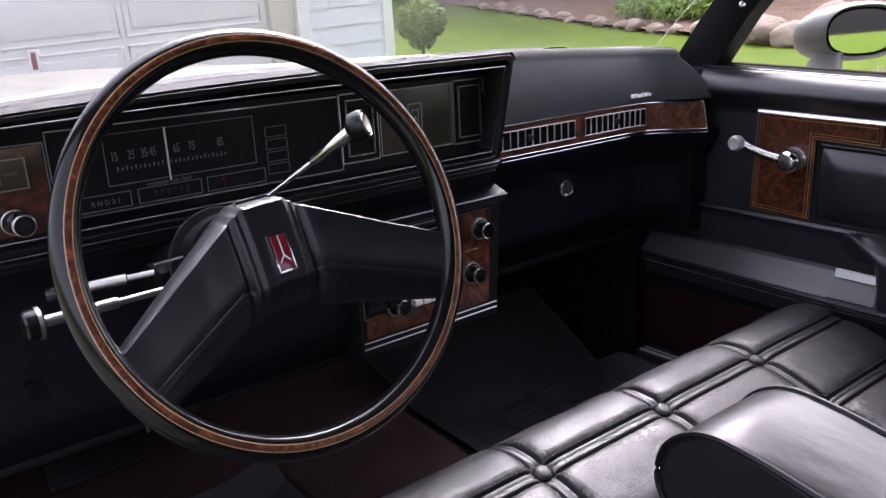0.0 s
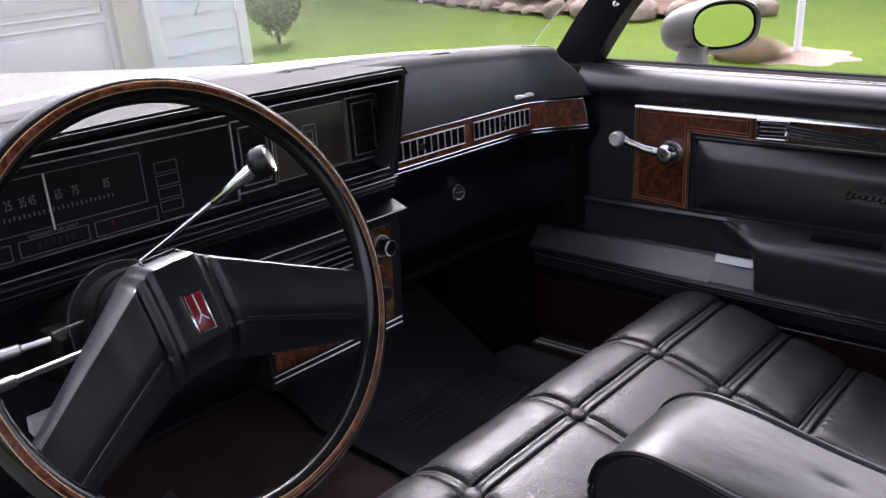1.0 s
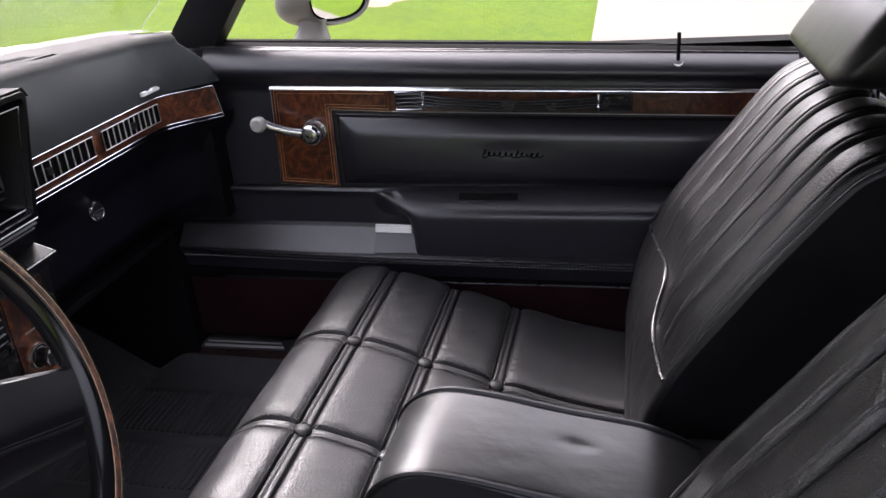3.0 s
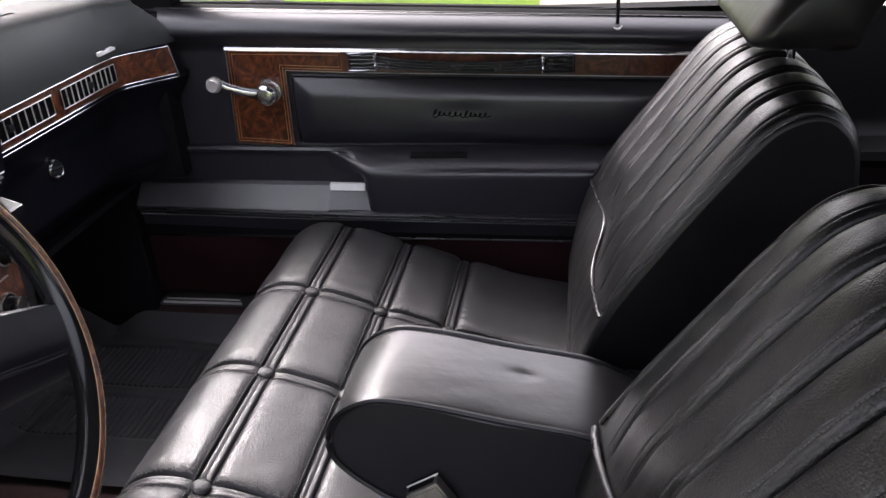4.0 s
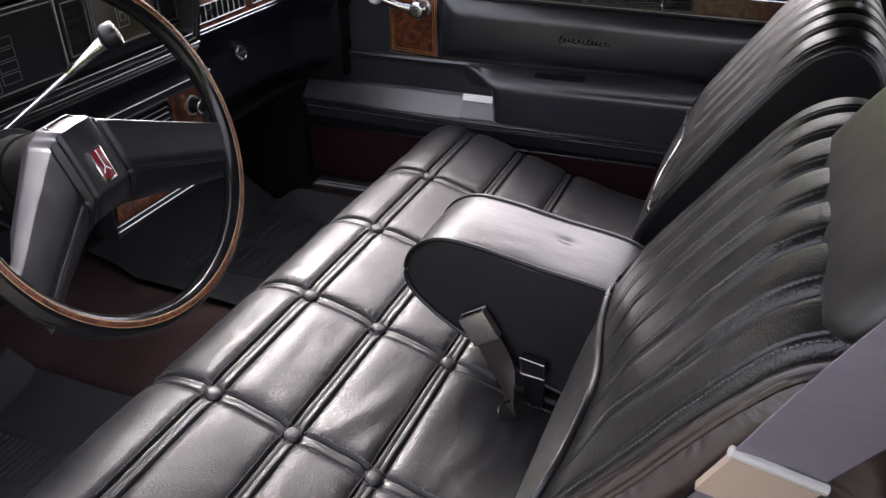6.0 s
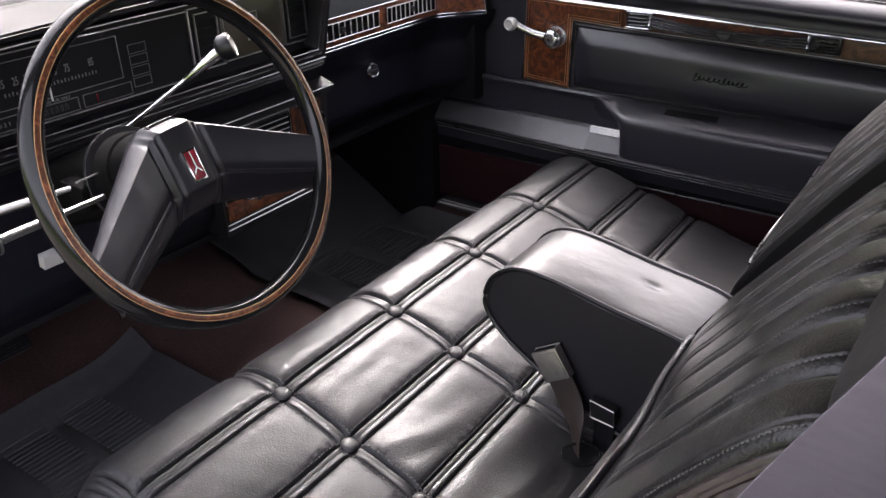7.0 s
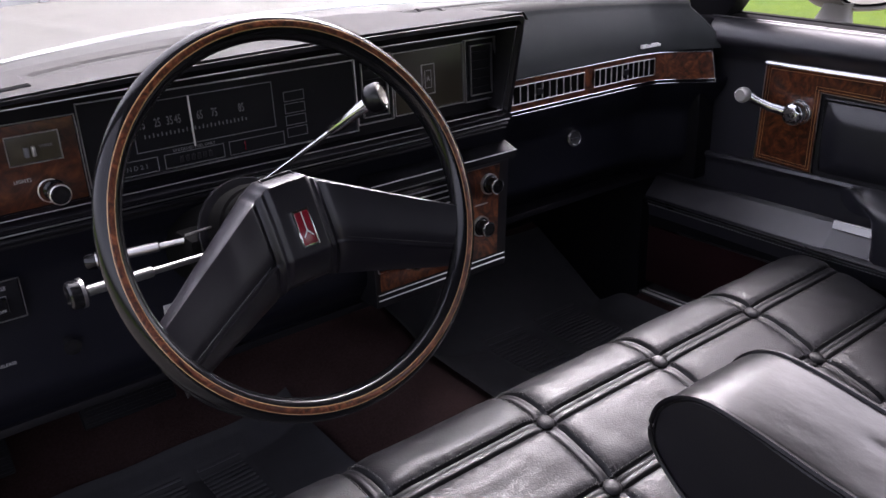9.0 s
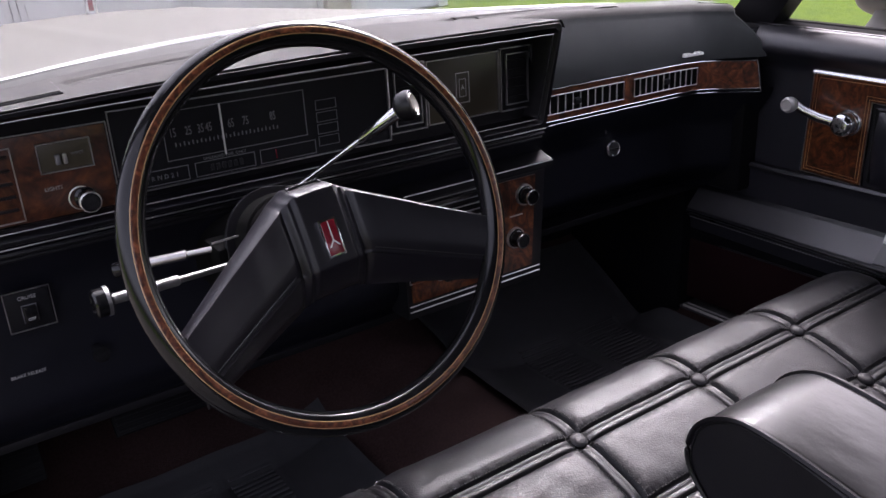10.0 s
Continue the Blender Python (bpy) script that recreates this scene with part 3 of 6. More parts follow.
    part("lower_return", box(0.10, 0.73, 0.46, 0.83, 0.650, 0.664, 0.003), MATTE, DASH)
    part("glovebox_seam", tube([(0.15, 0.446, 0.848), (0.36, 0.447, 0.852), (0.56, 0.43, 0.852)], 0.0012, 6), PLASTIC, DASH)
    m = Matrix.Translation((0.396, 0.447, 0.792)) @ Vector((-0.15, -1, 0.12)).to_track_quat("Z", "Y").to_matrix().to_4x4()
    lock = part("glovebox_lock", lathe([(0.0165, 0.0), (0.0165, 0.006), (0.0145, 0.0085), (0.0135, 0.007), (0.012, 0.0095)], m, 24), CHROME, DASH, "round chrome lock knob")
    part("key_slot", box(-0.0095, 0.0095, -0.0012, 0.0012, 0.0085, 0.0105, 0, m=m), DIAL, lock)

    # driver's binnacle: hood round a recessed face
    x0, x1 = -0.735, 0.122
    zt, zb, lip = 1.066, 0.907, 0.283
    hood = bmesh.new()
    def ring(y, dx, dz_t, dz_b):
        xb, xt, z0, z1, r = x1 - dx - 0.014, x1 - dx, zb + dz_b, zt - dz_t, 0.009
        yb = y + 0.018 if y < FACE else y
        low = [Vector((xb - r * (1 - math.sin(a)), yb, z0 + r * (1 - math.cos(a)))) for a in (0, 0.4, 0.8, 1.2, 1.57)]
        high = [Vector((xt - r * (1 - math.cos(a)), y, z1 - r * (1 - math.sin(a)))) for a in (0, 0.4, 0.8, 1.2, 1.57)]
        edge = [Vector((x, y, z1 - lip_sag(x) * (1 - 20 * dz_t))) for x in (-0.1, -0.2, -0.3, -0.4, -0.5, -0.6, x0)]
        return [Vector((x0, yb, z0)), *low, *high, *edge]
    rings = [ring(0.42, 0, 0.025, 0), ring(lip + 0.006, 0, 0, 0), ring(lip, 0.004, 0.004, 0.002), ring(lip, 0.010, 0.010, 0.006), ring(lip + 0.006, 0.014, 0.014, 0.0105), ring(FACE, 0.022, 0.026, 0.0135)]
    loft(rings, False, hood)
    part("binnacle_hood", hood, HOOD, DASH, "black moulded hood round the instruments")
    part("hood_line", tube([*[(x, lip + 0.001, zt - 0.019 - 0.45 * lip_sag(x)) for x in (x0, -0.6, -0.5, -0.4, -0.3, -0.2, -0.1)], (x1 - 0.020, lip + 0.001, zt - 0.019), (x1 - 0.034, lip + 0.021, zb + 0.0145), (x0, lip + 0.021, zb + 0.0145)], 0.0008, 6), SATIN, DASH, "thin silver line round the hood")
    part("face_plate", box(x0, x1 - 0.01, FACE, FACE + 0.02, 0.90, 1.036), HOOD, DASH)
    for dz, r in ((0.9045, 0.0010), (0.8965, 0.0032), (0.8895, 0.0028), (0.884, 0.0008)):
        part("lower_moulding", tube([(-0.735, lip + 0.022 + 0.7 * (0.9045 - dz), dz), (0.104, lip + 0.022 + 0.7 * (0.9045 - dz), dz)], r, 6), PLASTIC if r > 0.0025 else SATIN, DASH)
    def under(u, v):
        x = -0.735 + 0.85 * u
        z = 0.906 - 0.26 * v
        return Vector((x, 0.31 + 0.03 * smoothstep(0.0, 0.25, v) + 0.03 * smoothstep(0.8, 1.0, v), z))
    part("driver_lower_panel", grid(under, 20, 20), LOWER, DASH)
    part("driver_lower_return", box(-0.735, 0.11, 0.36, 0.83, 0.640, 0.652, 0.003), MATTE, DASH)

    # walnut panel with the wiper and light controls
    part("walnut_panel", box(-0.735, -0.527, FACE - 0.003, FACE, 0.921, 1.016, 0.001), BURL_DARK, DASH, "dark walnut veneer panel with the light controls")
    part("panel_line", outline(-0.735, -0.525, 0.919, 1.018, FACE - 0.002, 0.0016), SATIN, DASH)
    ws = part("wiper_switch", box(-0.601, -0.547, FACE - 0.006, FACE - 0.002, 0.973, 1.004, 0.001), BRONZE, DASH, "olive wiper switch plate in a bright frame")
    part("switch_rim", outline(-0.602, -0.546, 0.972, 1.005, FACE - 0.006, 0.0015), SATIN, ws)
    part("rocker", box(-0.585, -0.580, FACE - 0.012, FACE - 0.006, 0.980, 0.991, 0.001), DIM, ws)
    part("rocker", box(-0.577, -0.573, FACE - 0.012, FACE - 0.006, 0.980, 0.991, 0.001), SATIN, ws)
    part("lettering", letters("WIPER", 0.0050, facing(-0.561, 0.9890, FACE - 0.0065)), DIM, ws)
    part("lettering", letters("LIGHTS", 0.0058, facing(-0.592, 0.9535, FACE - 0.0035)), MARK, DASH)
    kn = part("light_knob", lathe([(0.013, 0), (0.013, 0.006), (0.010, 0.008), (0.010, 0.02), (0.0125, 0.022), (0.0125, 0.030), (0.010, 0.033), (0.001, 0.0325)], facing(-0.562, 0.937) @ Matrix.Scale(0.95, 4), 24), GLOSS, DASH, "round black light switch knob")
    part("knob_ring", lathe([(0.0128, 0.0300), (0.0128, 0.0318), (0.0114, 0.0324), (0.0114, 0.0312)], facing(-0.562, 0.937) @ Matrix.Scale(0.93, 4), 24), SATIN, kn)
    part("knob_bezel", lathe([(0.0140, 0.0), (0.0140, 0.003), (0.0125, 0.0034), (0.0125, 0.0)], facing(-0.566, 0.937), 24), SATIN, kn)
    vl = part("side_vent", box(-0.735, -0.628, FACE - 0.002, FACE + 0.001, 0.926, 1.004), DIAL, DASH, "black louvred side air vent")
    part("vent_rim", outline(-0.735, -0.626, 0.924, 1.006, FACE - 0.001, 0.0022, 0.004), SATIN, vl)
    for k in range(5):
        part("louvre", box(-0.73, -0.631, FACE - 0.010, FACE - 0.002, 0.938 + 0.0145 * k, 0.9405 + 0.0145 * k, 0.0006), PLASTIC, vl)

    # instrument cluster
    cl = part("gauge_panel", box(-0.522, -0.158, FACE - 0.002, FACE, 0.930, 1.026), DIAL, DASH, "dark instrument cluster with a strip speedometer")
    part("cluster_rim", outline(-0.523, -0.157, 0.929, 1.028, FACE - 0.002, 0.0016, 0.004), SATIN, cl)
    part("speedometer_frame", outline(-0.464, -0.281, 0.958, 1.017, FACE - 0.002, 0.0009, 0.001), DIM, cl)
    for txt, x in (("15", -0.453), ("25", -0.434), ("35", -0.419), ("45", -0.409), ("65", -0.381), ("75", -0.362), ("85", -0.326)):
        part("numeral", letters(txt, 0.0098, facing(x, 0.9905, FACE - 0.0024) @ Matrix.Diagonal((0.85, 1.55, 1, 1))), DIM, cl)
    bm = bmesh.new()
    for k in range(26):
        x = -0.452 + 0.0052 * k
        box(x, x + 0.0014, FACE - 0.0027, FACE - 0.002, 0.974, 0.9775 if k % 2 else 0.979, 0, bm, m=None)
    tk = part("tick_marks", bm, DIM, cl)
    tk["kind"] = "stuff"
    part("speed_needle", box(-0.3945, -0.3925, FACE - 0.006, FACE - 0.0045, 0.955, 1.017, 0.0004), NEEDLE, cl, "pale vertical speedometer needle")
    part("lettering", letters("UNLEADED FUEL ONLY", 0.0052, facing(-0.394, 0.9535, FACE - 0.0024)), DIM, cl)
    for a, b in ((-0.498, -0.441), (-0.433, -0.356), (-0.349, -0.271)):
        part("window_frame", outline(a, b, 0.9325, 0.9505, FACE - 0.002, 0.0008, 0.001), DIM, cl)
    part("lettering", letters("R N D 2 1", 0.0078, facing(-0.470, 0.941, FACE - 0.0024)), DIM, cl)
    bm = bmesh.new()
    for k in range(6):
        box(-0.414 + 0.0075 * k, -0.4095 + 0.0075 * k, FACE - 0.0028, FACE - 0.002, 0.9375, 0.945, 0.0008, bm)
    part("odometer_drums", bm, PLASTIC, cl)
    part("fuel_needle", box(-0.328, -0.3268, FACE - 0.003, FACE - 0.002, 0.936, 0.948, m=None), RUBBER_RED, cl, "red fuel gauge needle")
    for k in range(4):
        part("warning_lamp", outline(-0.266, -0.236, 0.940 + 0.0158 * k, 0.953 + 0.0158 * k, FACE - 0.002, 0.0007, 0.001), DIM, cl)

    # centre: vent, bronze clock panel, vent
    for a, b in ((-0.155, -0.098), (0.040, 0.097)):
        v = part("centre_vent", box(a, b, FACE - 0.002, FACE + 0.001, 0.938, 1.028), DIAL, DASH, "black air vent in a double bright frame")
        part("vent_rim", outline(a - 0.002, b + 0.002, 0.936, 1.030, FACE - 0.001, 0.0020, 0.005), SATIN, v)
        part("vent_rim", outline(a + 0.008, b - 0.006, 0.945, 1.021, FACE - 0.003, 0.0016, 0.004), SATIN, v)
        for k in range(5):
            part("louvre", box(a + 0.011, b - 0.009, FACE - 0.006, FACE - 0.002, 0.955 + 0.0135 * k, 0.9572 + 0.0135 * k, 0.0006), DIAL, v)
    ck = part("clock_panel", box(-0.092, 0.034, FACE - 0.003, FACE, 0.939, 1.027, 0.0008), BRONZE, DASH, "smoked olive-bronze blank panel with a small emblem")
    part("clock_rim", outline(-0.093, 0.035, 0.938, 1.028, FACE - 0.003, 0.0016, 0.003), SATIN, ck)
    part("emblem_frame", outline(-0.043, -0.019, 0.961, 1.005, FACE - 0.003, 0.0010, 0.0012), SATIN, ck)
    bm = outline(-0.037, -0.025, 0.970, 0.996, FACE - 0.003, 0.0008, 0.001)
    prism([(-0.034, FACE - 0.0042, 0.980), (-0.031, FACE - 0.0042, 0.988), (-0.028, FACE - 0.0042, 0.980), (-0.031, FACE - 0.0042, 0.983)], (0, 0.001, 0), bm)
    part("emblem", bm, SATIN, ck)

    # centre stack below: top ledge, heater controls, walnut surround, radio
    part("stack_body", loft([[Vector((a, y, z)) for a, z in ((-0.158, 0.655), (0.100, 0.655), (0.114, 0.850), (-0.158, 0.850))] for y in (0.318, 0.42)]), PLASTIC, DASH, "black centre stack housing below the vents")
    part("stack_ledge", loft([[Vector((-0.16, y, z)), Vector((0.118, y, z)), Vector((0.118, y, z - 0.012)), Vector((-0.16, y, z - 0.012))] for y, z in ((0.306, 0.853), (0.312, 0.8545), (0.36, 0.872), (0.42, 0.878))]), MATTE, DASH)
    part("ledge_line", tube([(-0.16, 0.3055, 0.8515), (0.1185, 0.3055, 0.8515), (0.1185, 0.36, 0.871), (0.1185, 0.41, 0.876)], 0.0008, 6), SILVER, DASH, "thin light edge")
    for z, r in ((0.8385, 0.0009), (0.676, 0.0009), (0.667, 0.0011)):
        part("stack_trim", tube([(-0.155, 0.316, z), (0.098 if z < 0.8 else 0.110, 0.316, z)], r, 6), SATIN, DASH, "thin silver trim line")
    part("walnut_side", prism([(0.016, 0.317, 0.682), (0.080, 0.317, 0.682), (0.090, 0.317, 0.832), (0.016, 0.317, 0.832)], (0, -0.003, 0)), BURL, DASH, "walnut veneer beside the radio")
    part("walnut_base", box(-0.150, 0.016, 0.314, 0.317, 0.682, 0.715, 0.0006), BURL, DASH, "walnut veneer under the radio")
    part("stack_rim", outline(-0.153, 0.012, 0.712, 0.834, 0.317, 0.0014, 0.003), SATIN, DASH)
    hc = part("heater_panel", box(-0.148, 0.010, 0.312, 0.317, 0.776, 0.830, 0.001), GLOSS, DASH, "black heater control plate with silver slide lines")
    for k in range(5):
        part("slide_line", box(-0.142, 0.004, 0.3105, 0.312, 0.783 + 0.0098 * k, 0.7845 + 0.0098 * k), SATIN if k % 2 else DIM, hc)
    part("slide_lever", box(-0.122, -0.110, 0.303, 0.311, 0.788, 0.797, 0.0012), CHROME, hc)
    rd = part("radio", box(-0.148, 0.010, 0.310, 0.317, 0.722, 0.768, 0.001), GLOSS, DASH, "black radio with pale push buttons")
    for k in range(4):
        part("push_button", box(-0.074 + 0.0155 * k, -0.0605 + 0.0155 * k, 0.298, 0.310, 0.7165, 0.726, 0.0012), PALE, rd)
    part("radio_dial", box(-0.115, -0.010, 0.3092, 0.310, 0.738, 0.760), DIAL, rd)
    for x, z in ((0.066, 0.804), (0.046, 0.737), (-0.098, 0.723)):
        m = facing(x, z, 0.314)
        k1 = part("control_knob", lathe([(0.0165, 0), (0.0165, 0.003), (0.013, 0.004), (0.0125, 0.020), (0.0105, 0.022), (0.001, 0.0215)], m, 24), GLOSS, DASH, "round black knob with a chrome ring")
        part("knob_ring", lathe([(0.0128, 0.0200), (0.0128, 0.0222), (0.0106, 0.0228), (0.0106, 0.0212)], m, 24), CHROME, k1)
        part("bezel_ring", lathe([(0.0172, 0.0), (0.0172, 0.0034), (0.0150, 0.0038), (0.0150, 0.0)], m, 24), SATIN, k1)
    part("knob_mark", box(0.036, 0.062, 0.3125, 0.314, 0.7725, 0.774), SATIN, DASH)

    # cruise switch and the brake release legend
    cs = part("cruise_switch", box(-0.668, -0.623, 0.325, 0.336, 0.804, 0.848, 0.001), DIAL, DASH, "black cruise control switch in a silver frame")
    part("switch_rim", outline(-0.670, -0.621, 0.802, 0.850, 0.3255, 0.0014, 0.002), SATIN, cs)
    part("rocker", box(-0.653, -0.639, 0.318, 0.326, 0.812, 0.831, 0.001), GLOSS, cs)
    part("rocker_rim", outline(-0.654, -0.638, 0.811, 0.832, 0.3245, 0.0008, 0.001), DIM, cs)
    part("lettering", letters("CRUISE", 0.0060, facing(-0.646, 0.8405, 0.3245)), MARK, cs)
    part("lettering", letters("OFF", 0.0048, facing(-0.646, 0.8165, 0.3176)), MARK, cs)
    part("lettering", letters("BRAKE RELEASE", 0.0054, facing(-0.6625, 0.7440, 0.336)), MARK, DASH)
    part("release_handle", loft([[Vector((x, y, z)) for y, z in ((0.331, 0.760), (0.318, 0.757), (0.322, 0.738), (0.335, 0.740))] for x in (-0.468, -0.440)]), SILVER, DASH, "grey metal pull handle")
    part("brake_release_pull", lathe([(0.006, 0), (0.006, 0.015), (0.010, 0.018), (0.010, 0.024), (0.001, 0.025)], facing(-0.585, 0.752, 0.336), 14), GLOSS, DASH)


def letters_bars():
    """The maker's badge as a plain raised bar shape."""
    bm = bmesh.new()
    y = dash_line(0.575) - 0.008
    for k, (w, h) in enumerate(((0.008, 0.009), (0.003, 0.009), (0.005, 0.009), (0.006, 0.006), (0.008, 0.006), (0.006, 0.006), (0.005, 0.009), (0.003, 0.007), (0.003, 0.009), (0.006, 0.006))):
        x = 0.530 + 0.0054 * k
        box(x, x + min(w, 0.0042), y - 0.001, y + 0.006, 0.9500, 0.9500 + 0.75 * h, 0.0004, bm)
    return bm


# ---- steering wheel and column ----
HUB = Vector((-0.3993, 0.0401, 0.9387))
TILT = 20.9
WHEEL_M = Matrix.Translation(HUB) @ pose(0, 0, 0, 0, 0, 0.7) @ pose(0, 0, 0, 90 - TILT, 0, 0) @ pose(0, 0, 0, 0, 0, 4.5)


def steering_wheel():
    t = thing("steering_wheel", HUB + Vector((0, 0.1, -0.03)), "black two-spoke steering wheel with a tortoiseshell wood inlaid rim", "steering wheel")
    big, r = 0.1863, 0.0122
    def tor(a0, a1, rr):
        def f(u, v):
            a, b = 2 * math.pi * u, a0 + (a1 - a0) * v
            q = big + rr * math.cos(b)
            return WHEEL_M @ Vector((q * math.cos(a), q * math.sin(a), 1.05 * rr * math.sin(b)))
        return f
    rim = part("rim", grid(tor(0, 2 * math.pi, r), 160, 24, wrap_u=True), GLOSS, t, "glossy black rim")
    part("wood_inlay", grid(tor(radians(79), radians(104), r + 0.0004), 160, 8, wrap_u=True), RIM_WOOD, rim, "mottled brown tortoiseshell wood inlay")
    for a in (77.5, 105.5):
        part("inlay_line", grid(tor(radians(a - 1.8), radians(a + 1.8), r + 0.0006), 160, 2, wrap_u=True), GOLD, rim, "thin gold line beside the inlay")
    grip = [WHEEL_M @ Vector(((big + 0.004) * math.cos(radians(a)), (big + 0.004) * math.sin(radians(a)), -0.006)) for a in range(196, 243, 3)]
    part("thumb_grip", tube(grip, [0.004 + 0.006 * math.sin(math.pi * k / (len(grip) - 1)) ** 0.6 for k in range(len(grip))], 10), GLOSS, rim, "moulded grip swelling behind the rim")
    # padded cover over hub and spokes: one skin in three panels, with an upper bevel, a front face and a lower face
    HM = WHEEL_M @ Matrix.Translation((0.0024, -0.0020, 0.0124))
    def section(x):
        ax = abs(x)
        top = 0.0515 - 0.62 * max(0.0, ax - 0.021) - 0.06 * ax * smoothstep(0.03, 0.0, ax)
        seam = -0.034 - 0.46 * max(0.0, ax - 0.040)
        low = -0.063 - 0.33 * max(0.0, ax - 0.022)
        front = float(np.interp(ax, (0.0, 0.034, 0.044, 0.08, 0.125, 0.17), (-0.0435, -0.0435, -0.0405, -0.031, -0.020, -0.007)))
        col = smoothstep(0.0350, 0.0300, ax)
        front += 0.0040 * col + 0.0032 * smoothstep(0.0255, 0.0215, ax) - 0.0026 * math.exp(-((ax - 0.0370) / 0.0022) ** 2) - 0.0012 * math.exp(-((ax - 0.0275) / 0.0015) ** 2)
        front += 0.0010 * noise.noise((x * 40, 0.3, 0.0))
        bv = float(np.interp(ax, (0.02, 0.17), (0.031, 0.013)))
        dl = float(np.interp(ax, (0.02, 0.17), (0.026, 0.014)))
        body = float(np.interp(ax, (0.0, 0.125, 0.17), (0.052, 0.034, 0.018)))
        gr = 0.0022 * (1 - col)
        prof = [(top - 0.006, front - body), (top, front - bv - 0.003), (top - 0.02 * bv, front - 0.96 * bv), (top - 0.15 * bv, front - 0.54 * bv), (top - 0.30 * bv, front - 0.06 * bv), (top - 0.36 * bv, front)]
        for f in (0.25, 0.5, 0.75):
            prof.append((top - 0.36 * bv + (seam + 0.0035 - top + 0.36 * bv) * f, front + 0.0012 * math.sin(math.pi * f)))
        prof += [(seam + 0.0035, front), (seam + 0.0012, front - gr), (seam - 0.0010, front - gr), (seam - 0.0032, front - 0.0008)]
        for f in (0.35, 0.7, 0.92):
            prof.append((seam + (low - seam) * f, front - dl * f ** 1.5))
        prof += [(low - 0.001, front - dl - 0.004), (low + 0.004, front - body)]
        return [HM @ Vector((x, y, z)) for y, z in prof]
    edge = 0.038
    for lo, hi, nm, lb in ((-0.170, -edge, "spoke_pad", "black vinyl padded spoke"), (-edge, edge, "horn_pad", "raised black vinyl horn pad with soft folds"), (edge, 0.170, "spoke_pad", "black vinyl padded spoke")):
        pad_part = part(nm, loft([section(lo + (hi - lo) * k / 48) for k in range(49)]), WHEEL_VINYL, t, lb, sharp=42)
        if nm == "spoke_pad":
            sg = 1 if lo > 0 else -1
            bm = bmesh.new()
            for k in range(50):
                f = k / 49
                ax = 0.046 + 0.112 * f
                fr = float(np.interp(ax, (0.044, 0.08, 0.125, 0.17), (-0.0405, -0.031, -0.020, -0.007)))
                p = HM @ Vector((sg * ax, -0.0305 - 0.46 * (ax - 0.040), fr + 0.0003))
                q = HM @ Vector((sg * (ax + 0.0014), -0.0305 - 0.46 * (ax + 0.0014 - 0.040), fr + 0.0006))
                tube([p, q], 0.0005, 5, bm)
            # Same thread in a lit copy on the left spoke, a shaded one right.
            st = part("stitching", bm, DIM if sg < 0 else THREAD, pad_part, "stitching along the spoke")
            st["kind"] = "stuff"
    em = part("emblem", box(-0.0098, 0.0098, -0.028, 0.011, -0.040, -0.0315, 0.0012, m=HM), CHROME, t, "chrome framed red enamel emblem")
    part("red_field", box(-0.0076, 0.0076, -0.0255, 0.0085, -0.0318, -0.0308, 0.0004, m=HM), RUBBER_RED, em)
    z = -0.0308
    bm = prism([HM @ Vector(p) for p in ((-0.0004, 0.008, z), (0.0004, 0.008, z), (0.0006, -0.011, z), (0.0052, -0.0167, z), (0.0052, -0.0182, z), (0.0, -0.0124, z), (-0.0052, -0.0182, z), (-0.0052, -0.0167, z), (-0.0006, -0.011, z))], HM.to_3x3() @ Vector((0, 0, 0.0005)))
    part("emblem_rays", bm, PALE, em)
    ridge = [HM @ Vector(p) for p in ((-0.0175, 0.0500, -0.0600), (0.0175, 0.0500, -0.0600), (0.0190, 0.0400, -0.0430), (-0.0190, 0.0400, -0.0430))]
    part("top_welt", tube(ridge, 0.0014, 6, loop=True), WHEEL_VINYL, t, "raised welt framing the top of the horn pad")
    part("boss", lathe([(0.044, -0.130), (0.046, -0.10), (0.036, -0.080)], WHEEL_M, 24), SEAL, t)

    c = thing("steering_column", HUB + Vector((0, 0.25, -0.12)), "black steering column shroud with chrome stalks and shift lever", "steering column")
    ax = WHEEL_M.to_3x3() @ Vector((0, 0, -1))
    part("shroud", lathe([(0.030, -0.48), (0.046, -0.36), (0.050, -0.20), (0.052, -0.135), (0.048, -0.118), (0.036, -0.115)], WHEEL_M, 28), SEAL, c)
    part("collar", lathe([(0.0605, -0.150), (0.0612, -0.149), (0.0612, -0.145), (0.0605, -0.144)], WHEEL_M, 28), PLASTIC, c, "thin collar")
    # shift lever
    base, tip = Vector((-0.3250, 0.2610, 0.9200)), Vector((-0.2330, 0.1650, 1.0105))
    lv = part("shift_lever", tube([(-0.351, 0.288, 0.874), (-0.349, 0.284, 0.888), (-0.343, 0.278, 0.901), (-0.335, 0.271, 0.911), base, base.lerp(tip, 0.35), base.lerp(tip, 0.62)], [0.0046, 0.0046, 0.0044, 0.0042, 0.0040, 0.0038, 0.0036], 10), CHROME, c, "thin chrome column shift lever")
    part("lever_sleeve", tube([base.lerp(tip, 0.56), base.lerp(tip, 0.58), base.lerp(tip, 0.88), tip], [0.0045, 0.0062, 0.0082, 0.0092], 14), CHROME, lv, "tapered chrome sleeve")
    m = Matrix.Translation(tip) @ Vector((0.110, -0.120, 0.060)).to_track_quat("Z", "Y").to_matrix().to_4x4() @ Matrix.Scale(0.92, 4)
